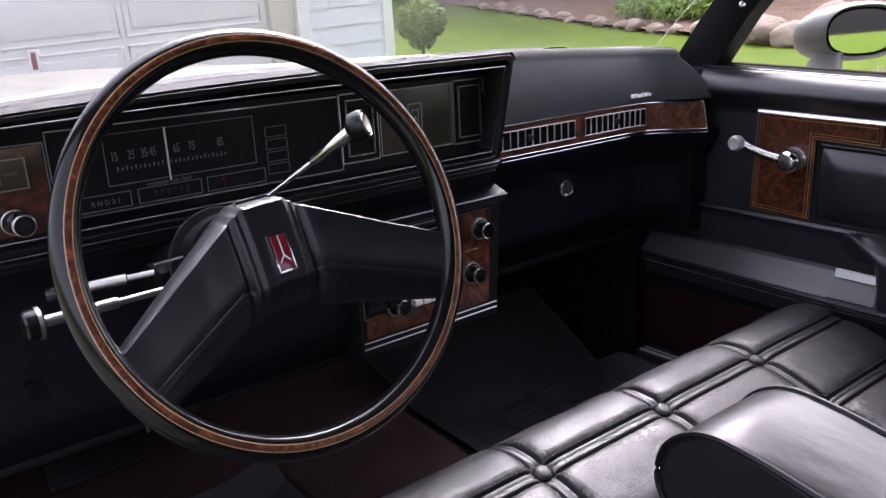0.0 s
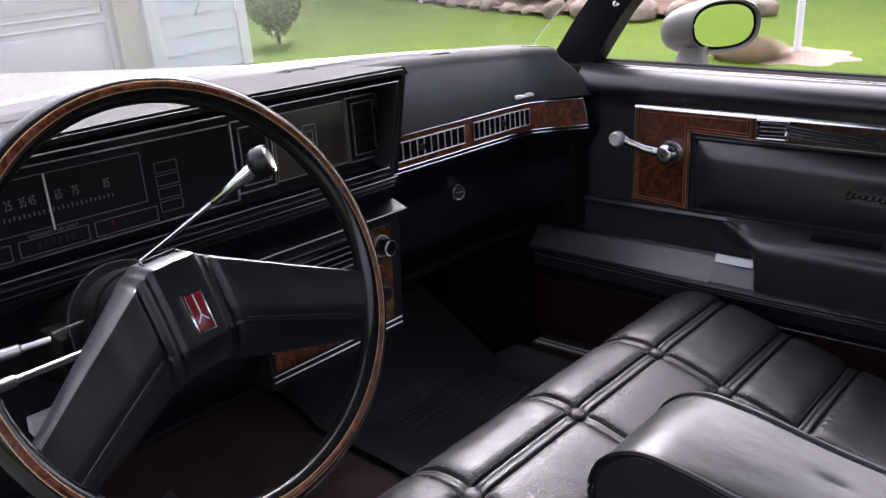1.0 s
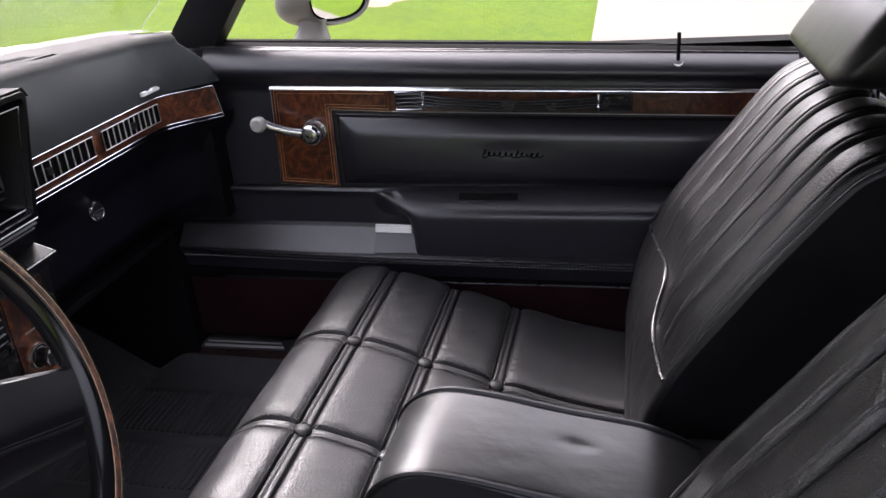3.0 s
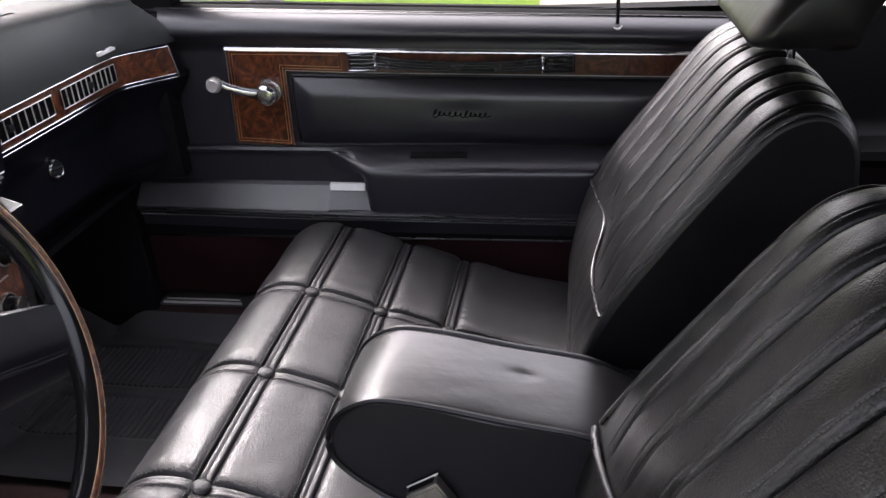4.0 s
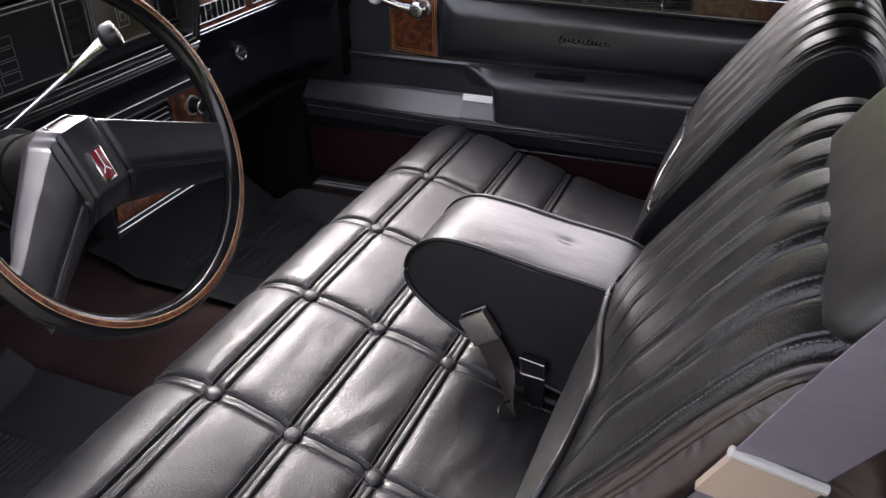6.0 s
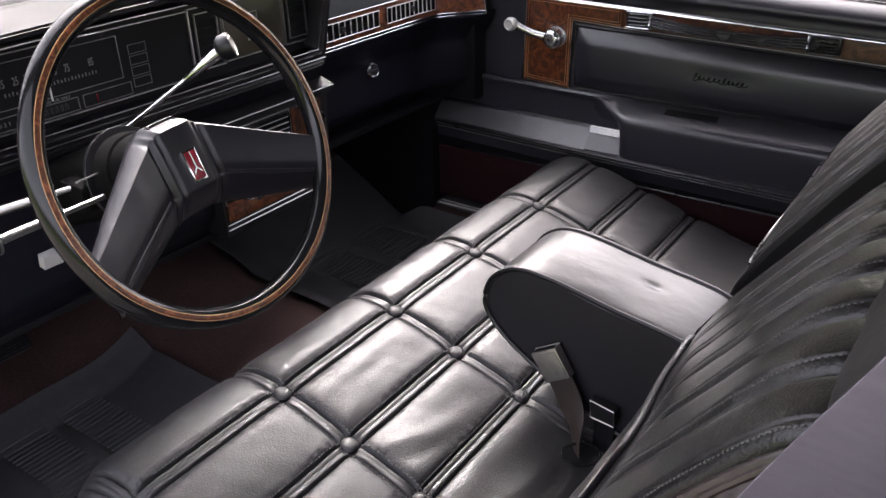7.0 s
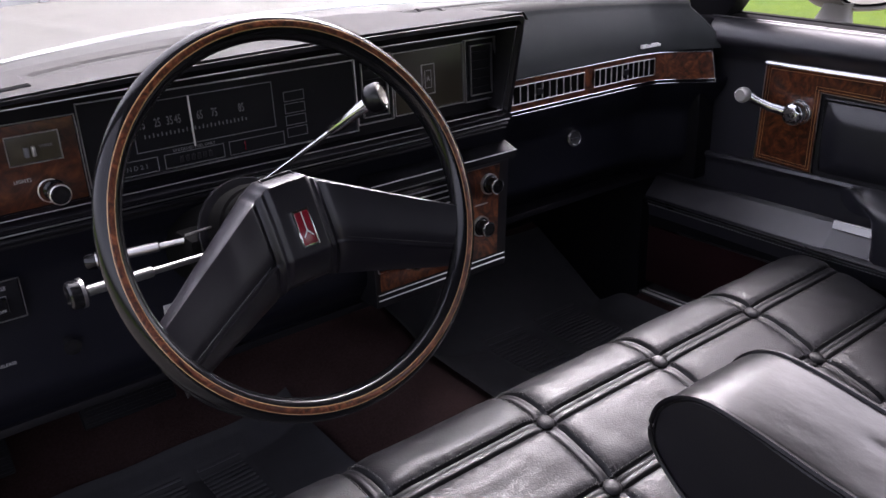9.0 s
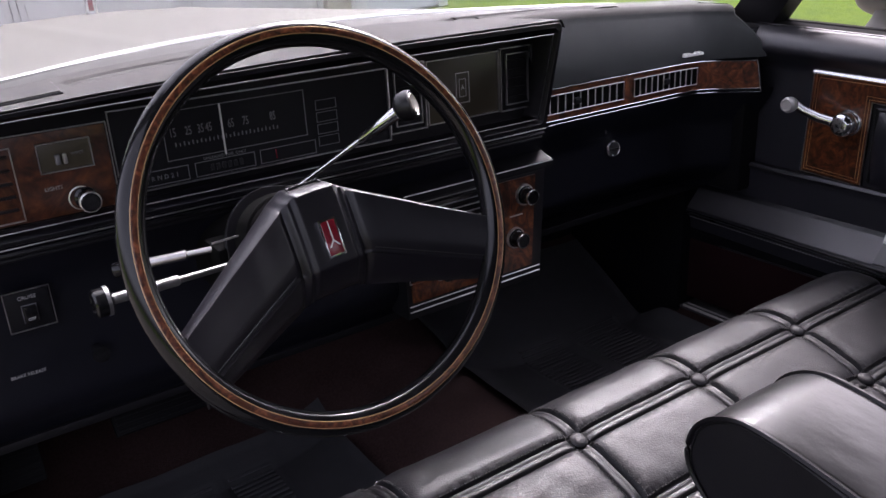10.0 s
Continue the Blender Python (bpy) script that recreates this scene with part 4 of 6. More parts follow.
    kb = part("shift_knob", lathe([(0.009, -0.014), (0.0150, -0.010), (0.0185, -0.005), (0.0190, 0.006), (0.0178, 0.0105), (0.0160, 0.0115), (0.0148, 0.0095), (0.001, 0.0090)], m, 32), PLASTIC, lv, "black round shift knob")
    part("knob_cap", lathe([(0.0138, 0.0085), (0.0138, 0.0112), (0.0126, 0.0122), (0.0110, 0.0112), (0.001, 0.0106)], m, 28), STEEL, kb, "grey metal cap")
    # two chrome stalks
    for a, b, rk in ((Vector((-0.455, 0.158, 0.881)), Vector((-0.602, 0.156, 0.879)), 0.0145), (Vector((-0.440, 0.190, 0.890)), Vector((-0.562, 0.231, 0.880)), 0.0085)):
        stalk = part("stalk", tube([a, a.lerp(b, 0.45), a.lerp(b, 0.46), a.lerp(b, 0.92)], [0.0036, 0.0036, 0.0056, 0.0056], 12), SATIN, c, "chrome stalk")
        mm = Matrix.Translation(a.lerp(b, 0.9)) @ (b - a).to_track_quat("Z", "Y").to_matrix().to_4x4()
        part("stalk_knob", lathe([(0.0068, 0), (rk, 0.003), (rk, 0.017), (rk * 0.85, 0.019), (0.001, 0.0185)], mm, 20), GLOSS, stalk)
        part("stalk_ring", lathe([(rk + 0.0006, 0.004), (rk + 0.0006, 0.0075), (rk - 0.001, 0.0075), (rk - 0.001, 0.004)], mm, 20), SATIN, stalk)
    hs = part("stalk_housing", box(-0.472, -0.435, 0.176, 0.226, 0.858, 0.893, 0.006), SEAL, c, "dark turn-signal housing")
    part("housing_edge", tube([(-0.479, 0.1695, 0.9045), (-0.442, 0.1695, 0.9065)], 0.0012, 6), SATIN, hs, "thin bright edge line")


def pedals():
    t = thing("brake_pedal", (-0.44, 0.60, 0.40), "wide black rubber brake pedal on a steel arm", "pedal")
    m = pose(-0.475, 0.60, 0.50, -35, 0, 0)
    pd = part("pad", box(-0.075, 0.075, -0.008, 0.008, -0.028, 0.028, 0.005, m=m), MATTE, t)
    for k in range(5):
        part("rib", box(-0.07, 0.07, -0.0105, -0.007, -0.022 + 0.0105 * k, -0.017 + 0.0105 * k, 0.001, m=m), MATTE, pd)
    part("arm", tube([(-0.43, 0.605, 0.505), (-0.43, 0.70, 0.62), (-0.43, 0.76, 0.80)], 0.009, 8), MATTE, t)
    t = thing("parking_brake_pedal", (-0.69, 0.56, 0.44), "ribbed black parking brake pedal by the kick panel", "pedal")
    m = pose(-0.69, 0.55, 0.505, -30, 0, 0)
    pd = part("pad", box(-0.036, 0.03, -0.008, 0.008, -0.028, 0.028, 0.004, m=m), MATTE, t)
    for k in range(5):
        part("rib", box(-0.033, 0.027, -0.0105, -0.007, -0.023 + 0.0105 * k, -0.018 + 0.0105 * k, 0.001, m=m), MATTE, pd)
    part("arm", tube([(-0.69, 0.556, 0.51), (-0.69, 0.66, 0.62), (-0.69, 0.75, 0.80)], 0.008, 8), MATTE, t)


def floor_mat(name, x0, x1, y0, y1, fields, label, floor_at):
    t = thing(name, ((x0 + x1) / 2, (y0 + y1) / 2, 0.30), label, "floor mat")
    def zed(x, y):
        return floor_at((x + 0.74) / 1.48, (y + 1.45) / 2.28).z
    def f(u, v):
        x, y = x0 + (x1 - x0) * u, y0 + (y1 - y0) * v
        edge = min(u, 1 - u, v, 1 - v)
        well = 0.0
        for a, b, c, d in fields:
            well = max(well, smoothstep(0.0, 0.006, min(x - a, b - x, y - c, d - y)))
        return Vector((x, y, zed(x, y) + 0.012 + 0.004 * smoothstep(0.03, 0.0, edge) - 0.003 * well))
    part("mat_sheet", grid(f, 110, 110), RUBBER, t)
    for xa, xb, ya, yb in fields:
        bm = bmesh.new()
        n = int((yb - ya) / 0.0125)
        for k in range(n):
            y = ya + (yb - ya) * (k + 0.5) / n
            tube([(xa + 0.008 + (xb - xa - 0.016) * q, y, zed(xa + (xb - xa) * q, y) + 0.0105) for q in (0, 0.25, 0.5, 0.75, 1)], 0.0030, 6, bm)
        part("rib_field", bm, RUBBER, t, "raised parallel ribs")


def road_wheel(x, y):
    z = 0.365 + 0.0524 * (x + y)
    t = thing("road_wheel", (x, y, z - 0.335), "black tyre on a plain steel wheel under the car", "wheel", "road wheels")
    m = Matrix.Translation((x, y, z)) @ pose(0, 0, 0, 0, 90, 0)
    part("tyre", lathe([(0.20, -0.095), (0.30, -0.10), (0.33, -0.08), (0.335, 0.0), (0.33, 0.08), (0.30, 0.10), (0.20, 0.095)], m, 40), SEAL, t)
    part("rim", lathe([(0.02, -0.07), (0.19, -0.085), (0.20, -0.09), (0.20, 0.09), (0.19, 0.085), (0.02, 0.07)], m, 32), SATIN, t)
# ---- passenger door ----
def drop(y):
    return 0.030 * (0.243 - y)


def door():
    t = thing("passenger_door", (0.76, -0.1, 0.40), "black vinyl car door with walnut veneer, chrome strip and pull strap", "car door")
    YF, YR = 0.53, -0.69
    def trim(u, v):
        """Upper and middle trim from the sill bead down to the armrest line."""
        y = YF + (YR - YF) * u
        sill = 0.9935 - 0.0405 * (0.335 - y)
        strip = 0.917 - drop(y)
        if v < 0.5:
            w = v / 0.5
            z = sill + (strip - sill) * w
            x = 0.716 - 0.032 * (1 - (1 - w / 0.5) ** 2) if w < 0.5 else 0.684 + 0.036 * smoothstep(0.5, 1.05, w)
        else:
            w = (v - 0.5) / 0.5
            z = strip + (0.712 - 0.4 * drop(y) - strip) * w
            x = 0.7200 + 0.0075 * smoothstep(0.0, 0.04, w)
        return Vector((x, y, z))
    part("trim_panel", grid(trim, 60, 80), DOOR_VINYL, t, "black grained vinyl trim with a padded top roll")
    part("door_core", box(0.735, 0.80, YR - 0.01, YF, 0.40, 0.955, 0.004), MATTE, t)
    part("outer_skin", loft([[Vector((x, y, z)) for x, z in ((0.80, 0.32), (0.875, 0.32), (0.895, 0.62), (0.864, 0.90), (0.80, 0.945 - 0.0427 * (0.335 - y)))] for y in (YR - 0.03, YF - 0.06)]), WHITE_PAINT, t, "white painted outer door skin")
    # window sill: bead, rubber, felt
    def along(x, zoff, y0=YF - 0.16, y1=YR, n=14):
        return [(x, y0 + (y1 - y0) * k / n, 0.986 - 0.0427 * (0.335 - (y0 + (y1 - y0) * k / n)) + zoff) for k in range(n + 1)]
    part("sill_bead", tube(along(0.7135, 0.0098), 0.0013, 8), WELT, t, "thin bead along the window sill")
    part("window_seal", loft([[Vector((x, p[1], p[2] + dz)) for x, dz in ((0.719, -0.03), (0.719, 0.004), (0.726, 0.010), (0.744, 0.013), (0.748, 0.010), (0.754, 0.010), (0.758, 0.014), (0.775, 0.014), (0.782, 0.004), (0.785, -0.03))] for p in along(0.7, 0.0)]), SEAL, t, "black rubber window seal")
    part("sill_top", box(0.75, 0.80, YR, YF - 0.16, 0.94, 0.965), SEAL, t)
    # chrome strip
    part("chrome_strip", loft([[Vector((0.7245, y, 0.9215 - drop(y))), Vector((0.7205, y, 0.9212 - drop(y))), Vector((0.7180, y, 0.9180 - drop(y))), Vector((0.7165, y, 0.9140 - drop(y))), Vector((0.7160, y, 0.9118 - drop(y))), Vector((0.7245, y, 0.9110 - drop(y)))] for y in (0.246, 0.0, -0.3, -0.66)]), CHROME, t, "bright chrome strip along the top of the veneer")
    # L-shaped veneer with its pinstripes
    def q(y, z, x=0.7245):
        return Vector((x, y, z - drop(y)))
    el = [q(0.244, 0.914), q(0.012, 0.914), q(0.012, 0.872), q(0.131, 0.8745), q(0.134, 0.720), q(0.252, 0.724)]
    part("veneer_panel", prism(el, (-0.004, 0, 0)), BURL, t, "red-brown burl walnut veneer panel")
    for inset, r in ((0.004, 0.0008), (0.0095, 0.0006)):
        s = inset
        pts = [q(0.244 - s, 0.914 - s), q(0.012 + s, 0.914 - s), q(0.012 + s, 0.872 + s), q(0.131 + s, 0.8745 + s), q(0.134 + s, 0.720 + s), q(0.252 - s, 0.724 + s)]
        part("pinstripe", tube([p + Vector((-0.0042, 0, 0)) for p in pts], r, 4, loop=True), GOLD, t, "gold pinstripe inlay")
    part("panel_edge", tube([p + Vector((-0.0035, 0, 0)) for p in (q(0.012, 0.871), q(0.130, 0.8735), q(0.1325, 0.717), q(0.2545, 0.721), q(0.246, 0.914))], 0.0013, 5), SATIN, t, "thin silver edge")
    part("veneer_strip", prism([q(0.010, 0.913), q(-0.66, 0.913), q(-0.66, 0.872), q(0.010, 0.872)], (-0.003, 0, 0)), BURL_DARK, t, "dark walnut veneer strip behind the pull strap")
    part("strip_edge", tube([q(0.010, 0.871, 0.7205), q(-0.3, 0.871, 0.7205), q(-0.66, 0.871, 0.7205)], 0.0011, 5), SILVER, t)
    # pull strap and its end plates
    def strap(u, v):
        y = -0.050 - 0.328 * u
        arch = math.sin(math.pi * u)
        z = 0.8965 - drop(y) - 0.0055 * arch + (v - 0.5) * (0.0225 - 0.002 * arch)
        return Vector((0.7065 - 0.010 * arch ** 0.6 - 0.0020 * abs(math.sin(v * 4 * math.pi)), y, z))
    ps = part("pull_strap", thick(grid(strap, 40, 40), 0.004), STRAP, t, "black strap with four moulded ribs")
    for v in (0.0, 1.0):
        part("strap_edge", tube([strap(k / 30, v) + Vector((-0.001, 0, 0)) for k in range(31)], 0.0010, 6), WELT, ps)
    for y0, y1 in ((-0.002, -0.060), (-0.366, -0.427)):
        zd = drop((y0 + y1) / 2)
        pl = part("strap_plate", box(0.708, 0.722, y1, y0, 0.8795 - zd, 0.9120 - zd, 0.003), STRAP, t, "black ribbed strap end plate in a bright rim")
        for k in range(4):
            part("plate_rib", tube([(0.7075, y0 - 0.005, 0.8845 + 0.0075 * k - zd), (0.7075, y1 + 0.005, 0.8845 + 0.0075 * k - zd)], 0.0030, 8), STRAP, pl)
        rim = [Vector((0.7060, y, z - zd)) for y, z in ((y0, 0.8795), (y1, 0.8795), (y1, 0.9120), (y0, 0.9120))]
        part("plate_rim", tube(rim, 0.0015, 6, loop=True), CHROME, pl)
        ye = y1 + 0.004 if y0 > -0.1 else y0 - 0.004
        part("plate_clip", tube([(0.7035, ye, 0.8805 - zd), (0.7010, ye, 0.889 - zd), (0.7010, ye, 0.902 - zd), (0.7035, ye, 0.911 - zd)], 0.0030, 8), CHROME, pl, "bright clip at the end of the strap")
    # padded insert
    def insert(u, v):
        y = 0.118 - 0.780 * u
        zt, zb = 0.861 - drop(y), 0.722 - 0.3 * drop(y)
        z = zt + (zb - zt) * v
        du, dv = min(u, 1 - u) * 0.78, min(v * 0.14, (1 - v) * 0.16)
        rise = 0.014 * math.sqrt(smoothstep(0.0, 0.040, min(du, dv))) + 0.006 * math.sin(math.pi * v)
        for cy, cz in ((-0.215, 0.79),):
            rise -= 0.003 * math.exp(-((y - cy) / 0.055) ** 2 - ((z - cz) / 0.014) ** 2)
        return Vector((0.7245 - rise, y, z))
    part("padded_insert", grid(insert, 90, 40), INSERT, t, "black grained padded vinyl insert with an embossed script")
    part("insert_welt", tube([(0.7225, 0.119 - 0.770 * k / 20, 0.8635 - drop(0.119 - 0.770 * k / 20)) for k in range(21)], 0.003, 6), PLASTIC, t)
    part("insert_welt", tube([(0.7225, 0.1195, 0.862), (0.7225, 0.1195, 0.725)], 0.003, 6), PLASTIC, t)
    # slanted running script: one wavering raised line with loops, tall strokes at two places
    line = []
    for k in range(240):
        f = k / 239
        tall = 1 + 1.1 * math.exp(-((f - 0.03) / 0.035) ** 2) + 1.0 * math.exp(-((f - 0.56) / 0.035) ** 2)
        a = f * 2 * math.pi * 11 + 0.8 * math.sin(9 * f)
        up = 0.0048 * tall * math.sin(a) * (0.75 + 0.25 * math.sin(23 * f))
        line.append((0.7026 - 0.0005 * math.cos(a), -0.160 - 0.108 * f - 0.0036 * math.cos(a) - 0.45 * up, 0.7855 + up - 0.004 * f))
    part("embossed_script", tube(line, 0.0012, 6, up=(1, 0, 0)), GLOSS, t, "raised script ornament, not legible")
    # ridge, recess, map ledge, lower panel: one moulding of changing section
    def ledge(x, z, y):
        """The ledge narrows towards the front of the door."""
        k = 1 - 0.06 * smoothstep(0.08, 0.50, y)
        return 0.7055 + (x - 0.7055) * k, 0.636 + (z - 0.636) * k

    def low(u, v):
        y = 0.57 + (YR - 0.57) * u
        prof = ((0.7245, 0.716), (0.712, 0.7165), (0.7085, 0.711), (0.7145, 0.703), (0.716, 0.642), (0.706, 0.6355), (0.684, 0.613), (0.668, 0.597), (0.664, 0.592), (0.668, 0.587), (0.676, 0.581), (0.682, 0.545))
        f = v * (len(prof) - 1)
        i = min(int(f), len(prof) - 2)
        w = f - i
        x, z = (prof[i][k] + (prof[i + 1][k] - prof[i][k]) * w for k in (0, 1))
        if z < 0.636:
            x, z = ledge(x, z, y)
        return Vector((x, y, z - 0.012 * (0.243 - y)))
    part("lower_moulding", grid(low, 40, 66), DOOR_VINYL, t, "black lower moulding with a map ledge")
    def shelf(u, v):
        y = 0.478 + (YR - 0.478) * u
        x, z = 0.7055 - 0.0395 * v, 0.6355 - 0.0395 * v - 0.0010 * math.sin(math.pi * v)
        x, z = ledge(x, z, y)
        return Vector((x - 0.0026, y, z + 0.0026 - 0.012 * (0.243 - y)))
    # Thin overlay that paints the lit top of the ledge.
    part("map_ledge", grid(shelf, 30, 6), LEDGE, t, "map ledge top, black vinyl paled for skylight")
    for z, x, r in ((0.5915, 0.6612, 0.0024), (0.5835, 0.6648, 0.0018)):
        part("ledge_bead", tube([(ledge(x, z, y)[0], y, ledge(x, z, y)[1] - 0.012 * (0.243 - y)) for y in (0.478, 0.42, 0.36, 0.3, 0.24, 0.18, 0.1, -0.2, -0.68)], r, 6), WELT, t)
    bm = bmesh.new()
    for k in range(165):
        y = 0.55 - 0.0072 * k
        for x, z in ((0.6745, 0.5810), (0.6770, 0.5735)):
            x, z = ledge(x, z, y)
            z -= 0.012 * (0.243 - y)
            tube([(x - 0.0006, y, z), (x - 0.0006, y - 0.0045, z)], 0.0013, 5, bm)
    st = part("stitching", bm, MARK, t)
    st["kind"] = "stuff"
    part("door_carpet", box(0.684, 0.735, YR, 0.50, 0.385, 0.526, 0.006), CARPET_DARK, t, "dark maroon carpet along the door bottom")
    part("carpet_rail", box(0.6855, 0.735, YR, 0.50, 0.5265, 0.552, 0.002), MATTE, t)
    part("carpet_bead", tube([(0.6835, 0.40, 0.5285), (0.6835, -0.3, 0.5265), (0.6835, -0.68, 0.525)], 0.0022, 6), WELT, t)
    # armrest: grows out of the ridge along a diagonal front and stands on the edge of the ledge
    rings = []
    for y, k in ((0.064, 0.0), (0.058, 0.02), (0.046, 0.12), (0.030, 0.30), (0.012, 0.52), (-0.002, 0.69), (-0.010, 0.79), (-0.016, 0.86), (-0.022, 0.92), (-0.028, 0.96), (-0.036, 0.99), (-0.046, 1.0), (-0.12, 1.0), (-0.25, 1.0), (-0.40, 1.0), (-0.60, 1.0)):
        kb = smoothstep(-0.004, -0.032, y)
        xi, xb = 0.712 - 0.056 * k, 0.714 - 0.058 * kb
        rings.append([Vector((x, y, z)) for x, z in ((0.7245, 0.7145), (0.713, 0.7135), (0.712 - 0.026 * k, 0.7125 - 0.011 * k), (xi + 0.012, 0.7115 - 0.0195 * k), (xi + 0.0055, 0.7105 - 0.0235 * k), (xi + 0.0018, 0.7085 - 0.0265 * k),
                      (xi, 0.7045 - 0.0285 * k), (0.8 * xi + 0.2 * xb + 0.0004, 0.699 - 0.0310 * k), (0.25 * xi + 0.75 * xb + 0.0035, 0.662 - 0.034 * kb), (xb + 0.0040, 0.652 - 0.028 * kb), (xb + 0.0058, 0.628 - 0.032 * kb), (0.7245, 0.60))])
    ar = part("armrest", loft(rings), DOOR_VINYL, t, "black moulded armrest", sharp=50)
    # No recess is cut; a thin dark patch paints the shade inside it.
    part("finger_slot_shade", prism([(0.7005, -0.112, 0.7085), (0.7005, -0.224, 0.7085), (0.6855, -0.224, 0.7022), (0.6855, -0.112, 0.7022)], (-0.0006, 0, 0.0014)), MATTE, ar, "flat dark patch for the shade in the finger slot")
    # ashtray at the end of the ledge
    ash = part("ashtray", prism([(0.7035, 0.060, 0.6350), (0.7000, -0.014, 0.6318), (0.6655, -0.026, 0.5955), (0.6650, 0.060, 0.5955)], (-0.0026, 0, 0.0030), bev=0.0010), DOOR_VINYL, t, "black ashtray lid with a bright lip")
    # The lip's reflection of the sky is put into its near-white colour.
    part("ashtray_lip", loft([[Vector((x0 - a, y, 0.6440 - b)) for a, b in ((0, 0), (0.0075, -0.0004), (0.0105, 0.0135), (0.004, 0.0160))] for x0, y in ((0.7010, 0.060), (0.6985, -0.013))]), LIP, ash, "silver lip, whitened for reflected sky")
    # window crank
    c = part("window_crank", lathe([(0.022, 0), (0.022, 0.004), (0.0195, 0.008), (0.0215, 0.014), (0.0225, 0.020), (0.0205, 0.027), (0.0150, 0.0325), (0.0130, 0.0335), (0.001, 0.0335)], Matrix.Translation((0.7195, 0.167, 0.829)) @ Matrix.Scale(1.06, 4) @ pose(0, 0, 0, 0, -90, 0), 32), CHROME, t, "chrome window crank")
    part("crank_face", lathe([(0.0118, 0.0318), (0.0118, 0.0345), (0.009, 0.0352), (0.001, 0.0350)], Matrix.Translation((0.7195, 0.167, 0.829)) @ Matrix.Scale(1.06, 4) @ pose(0, 0, 0, 0, -90, 0), 28), BRUSHED, c, "brushed metal hub face")
    arm = [(0.694, 0.176, 0.831), (0.686, 0.207, 0.838), (0.679, 0.234, 0.848), (0.676, 0.254, 0.858)]
    part("crank_arm", tube(arm, [0.0105, 0.0095, 0.0092, 0.0105], 12, flat=0.7, up=(1, 0, 0)), CHROME, c)
    part("crank_knob", lathe([(0.009, 0), (0.0130, 0.003), (0.0145, 0.008), (0.0150, 0.015), (0.0135, 0.020), (0.0105, 0.0225), (0.0095, 0.0215), (0.001, 0.0212)], Matrix.Translation((0.677, 0.256, 0.859)) @ pose(0, 0, 0, 0, -90, 0), 24), SILVER, c, "brushed metal crank knob")
    part("crank_flange", lathe([(0.0255, 0.0), (0.0255, 0.003), (0.0235, 0.006), (0.020, 0.007)], Matrix.Translation((0.7195, 0.167, 0.829)) @ pose(0, 0, 0, 0, -90, 0), 32), CHROME, c)
    # lock button
    lk = part("lock_pin", tube([(0.700, -0.5, 0.925), (0.700, -0.5, 0.994)], 0.0034, 8), GLOSS, t, "slim black lock pin")
    part("lock_grommet", lathe([(0.0115, -0.004), (0.0115, 0.002), (0.008, 0.005), (0.004, 0.0035)], Matrix.Translation((0.6985, -0.5, 0.9425)) @ pose(0, 0, 0, 0, -35, 0), 20), SILVER, lk)
    # door mirror outside
    mr = thing("door_mirror", (0.86, 0.24, 0.96), "white bullet-shaped door mirror on the outside of the door", "mirror")
    MM = pose(0.925, 0.158, 1.049, 0, 0, -30) @ Matrix.Scale(0.93, 4)
    def oval(rx, rz, y, dx=0.0, dz=0.0, n=36, e=0.8):
        return [MM @ Vector((dx + rx * math.copysign(abs(math.cos(a)) ** e, math.cos(a)), y, dz + rz * math.copysign(abs(math.sin(a)) ** e, math.sin(a)))) for a in (2 * math.pi * j / n for j in range(n))]
    rings = [oval(0.079, 0.046, 0.010), oval(0.088, 0.054, -0.006), oval(0.092, 0.058, 0.0), oval(0.094, 0.060, 0.012)]
    for k in range(1, 11):
        f = k / 10
        w = math.sqrt(max(0.003, 1 - f**2.4))
        rings.append(oval(0.094 * w, 0.060 * w, 0.012 + 0.115 * f, -0.045 * f, -0.012 * f))
    part("shell", loft(rings), WHITE_PAINT, mr, "white painted mirror shell", sharp=60)
    foot = []
    for k in range(9):
        f = k / 8
        c = Vector((0.835, 0.215, 0.925)).lerp(Vector((0.885, 0.205, 1.012)), f) + Vector((0.012 * math.sin(math.pi * f), 0, 0))
        rx, ry = 0.040 - 0.022 * math.sin(math.pi * 0.5 * f), 0.080 - 0.052 * math.sin(math.pi * 0.5 * f)
        foot.append([c + Vector((rx * math.copysign(abs(math.cos(a)) ** 0.7, math.cos(a)), ry * math.copysign(abs(math.sin(a)) ** 0.7, math.sin(a)), 0)) for a in (2 * math.pi * n / 20 for n in range(20))])
    part("foot", loft(foot), WHITE_PAINT, mr, "", 60)
    part("mirror_glass", prism(oval(0.078, 0.045, 0.006), MM.to_3x3() @ Vector((0, -0.003, 0))), MIRROR, mr, "silvered mirror glass")
    part("mirror_rim", tube(oval(0.0795, 0.0465, 0.002), 0.0022, 6, loop=True), SEAL, mr)


# ---- bench seat ----
COLS = (-0.60, -0.362, -0.115, 0.115, 0.345)
ROWS = (0.0, -0.115, -0.226)
CUSHION, CUSHION_LEN = smooth_line([(0.105, 0.385), (0.122, 0.45), (0.124, 0.52), (0.108, 0.571), (0.070, 0.596), (0.030, 0.600), (0.0, 0.596), (-0.115, 0.561), (-0.226, 0.526), (-0.34, 0.492), (-0.47, 0.468)], 400)
CUSHION_N = np.gradient(CUSHION, axis=0)


def seam_strip(d, half=0.0080):
    """Height of the sewn strip at distance d from a seam's middle: a flat band between two tight grooves."""
    flat = 0.0016 * (1 - smoothstep(half - 0.0022, half, d)) - 0.0012 * math.exp(-(d / 0.0016) ** 2)
    return flat - 0.0046 * math.exp(-((d - half - 0.0012) / 0.0017) ** 2)


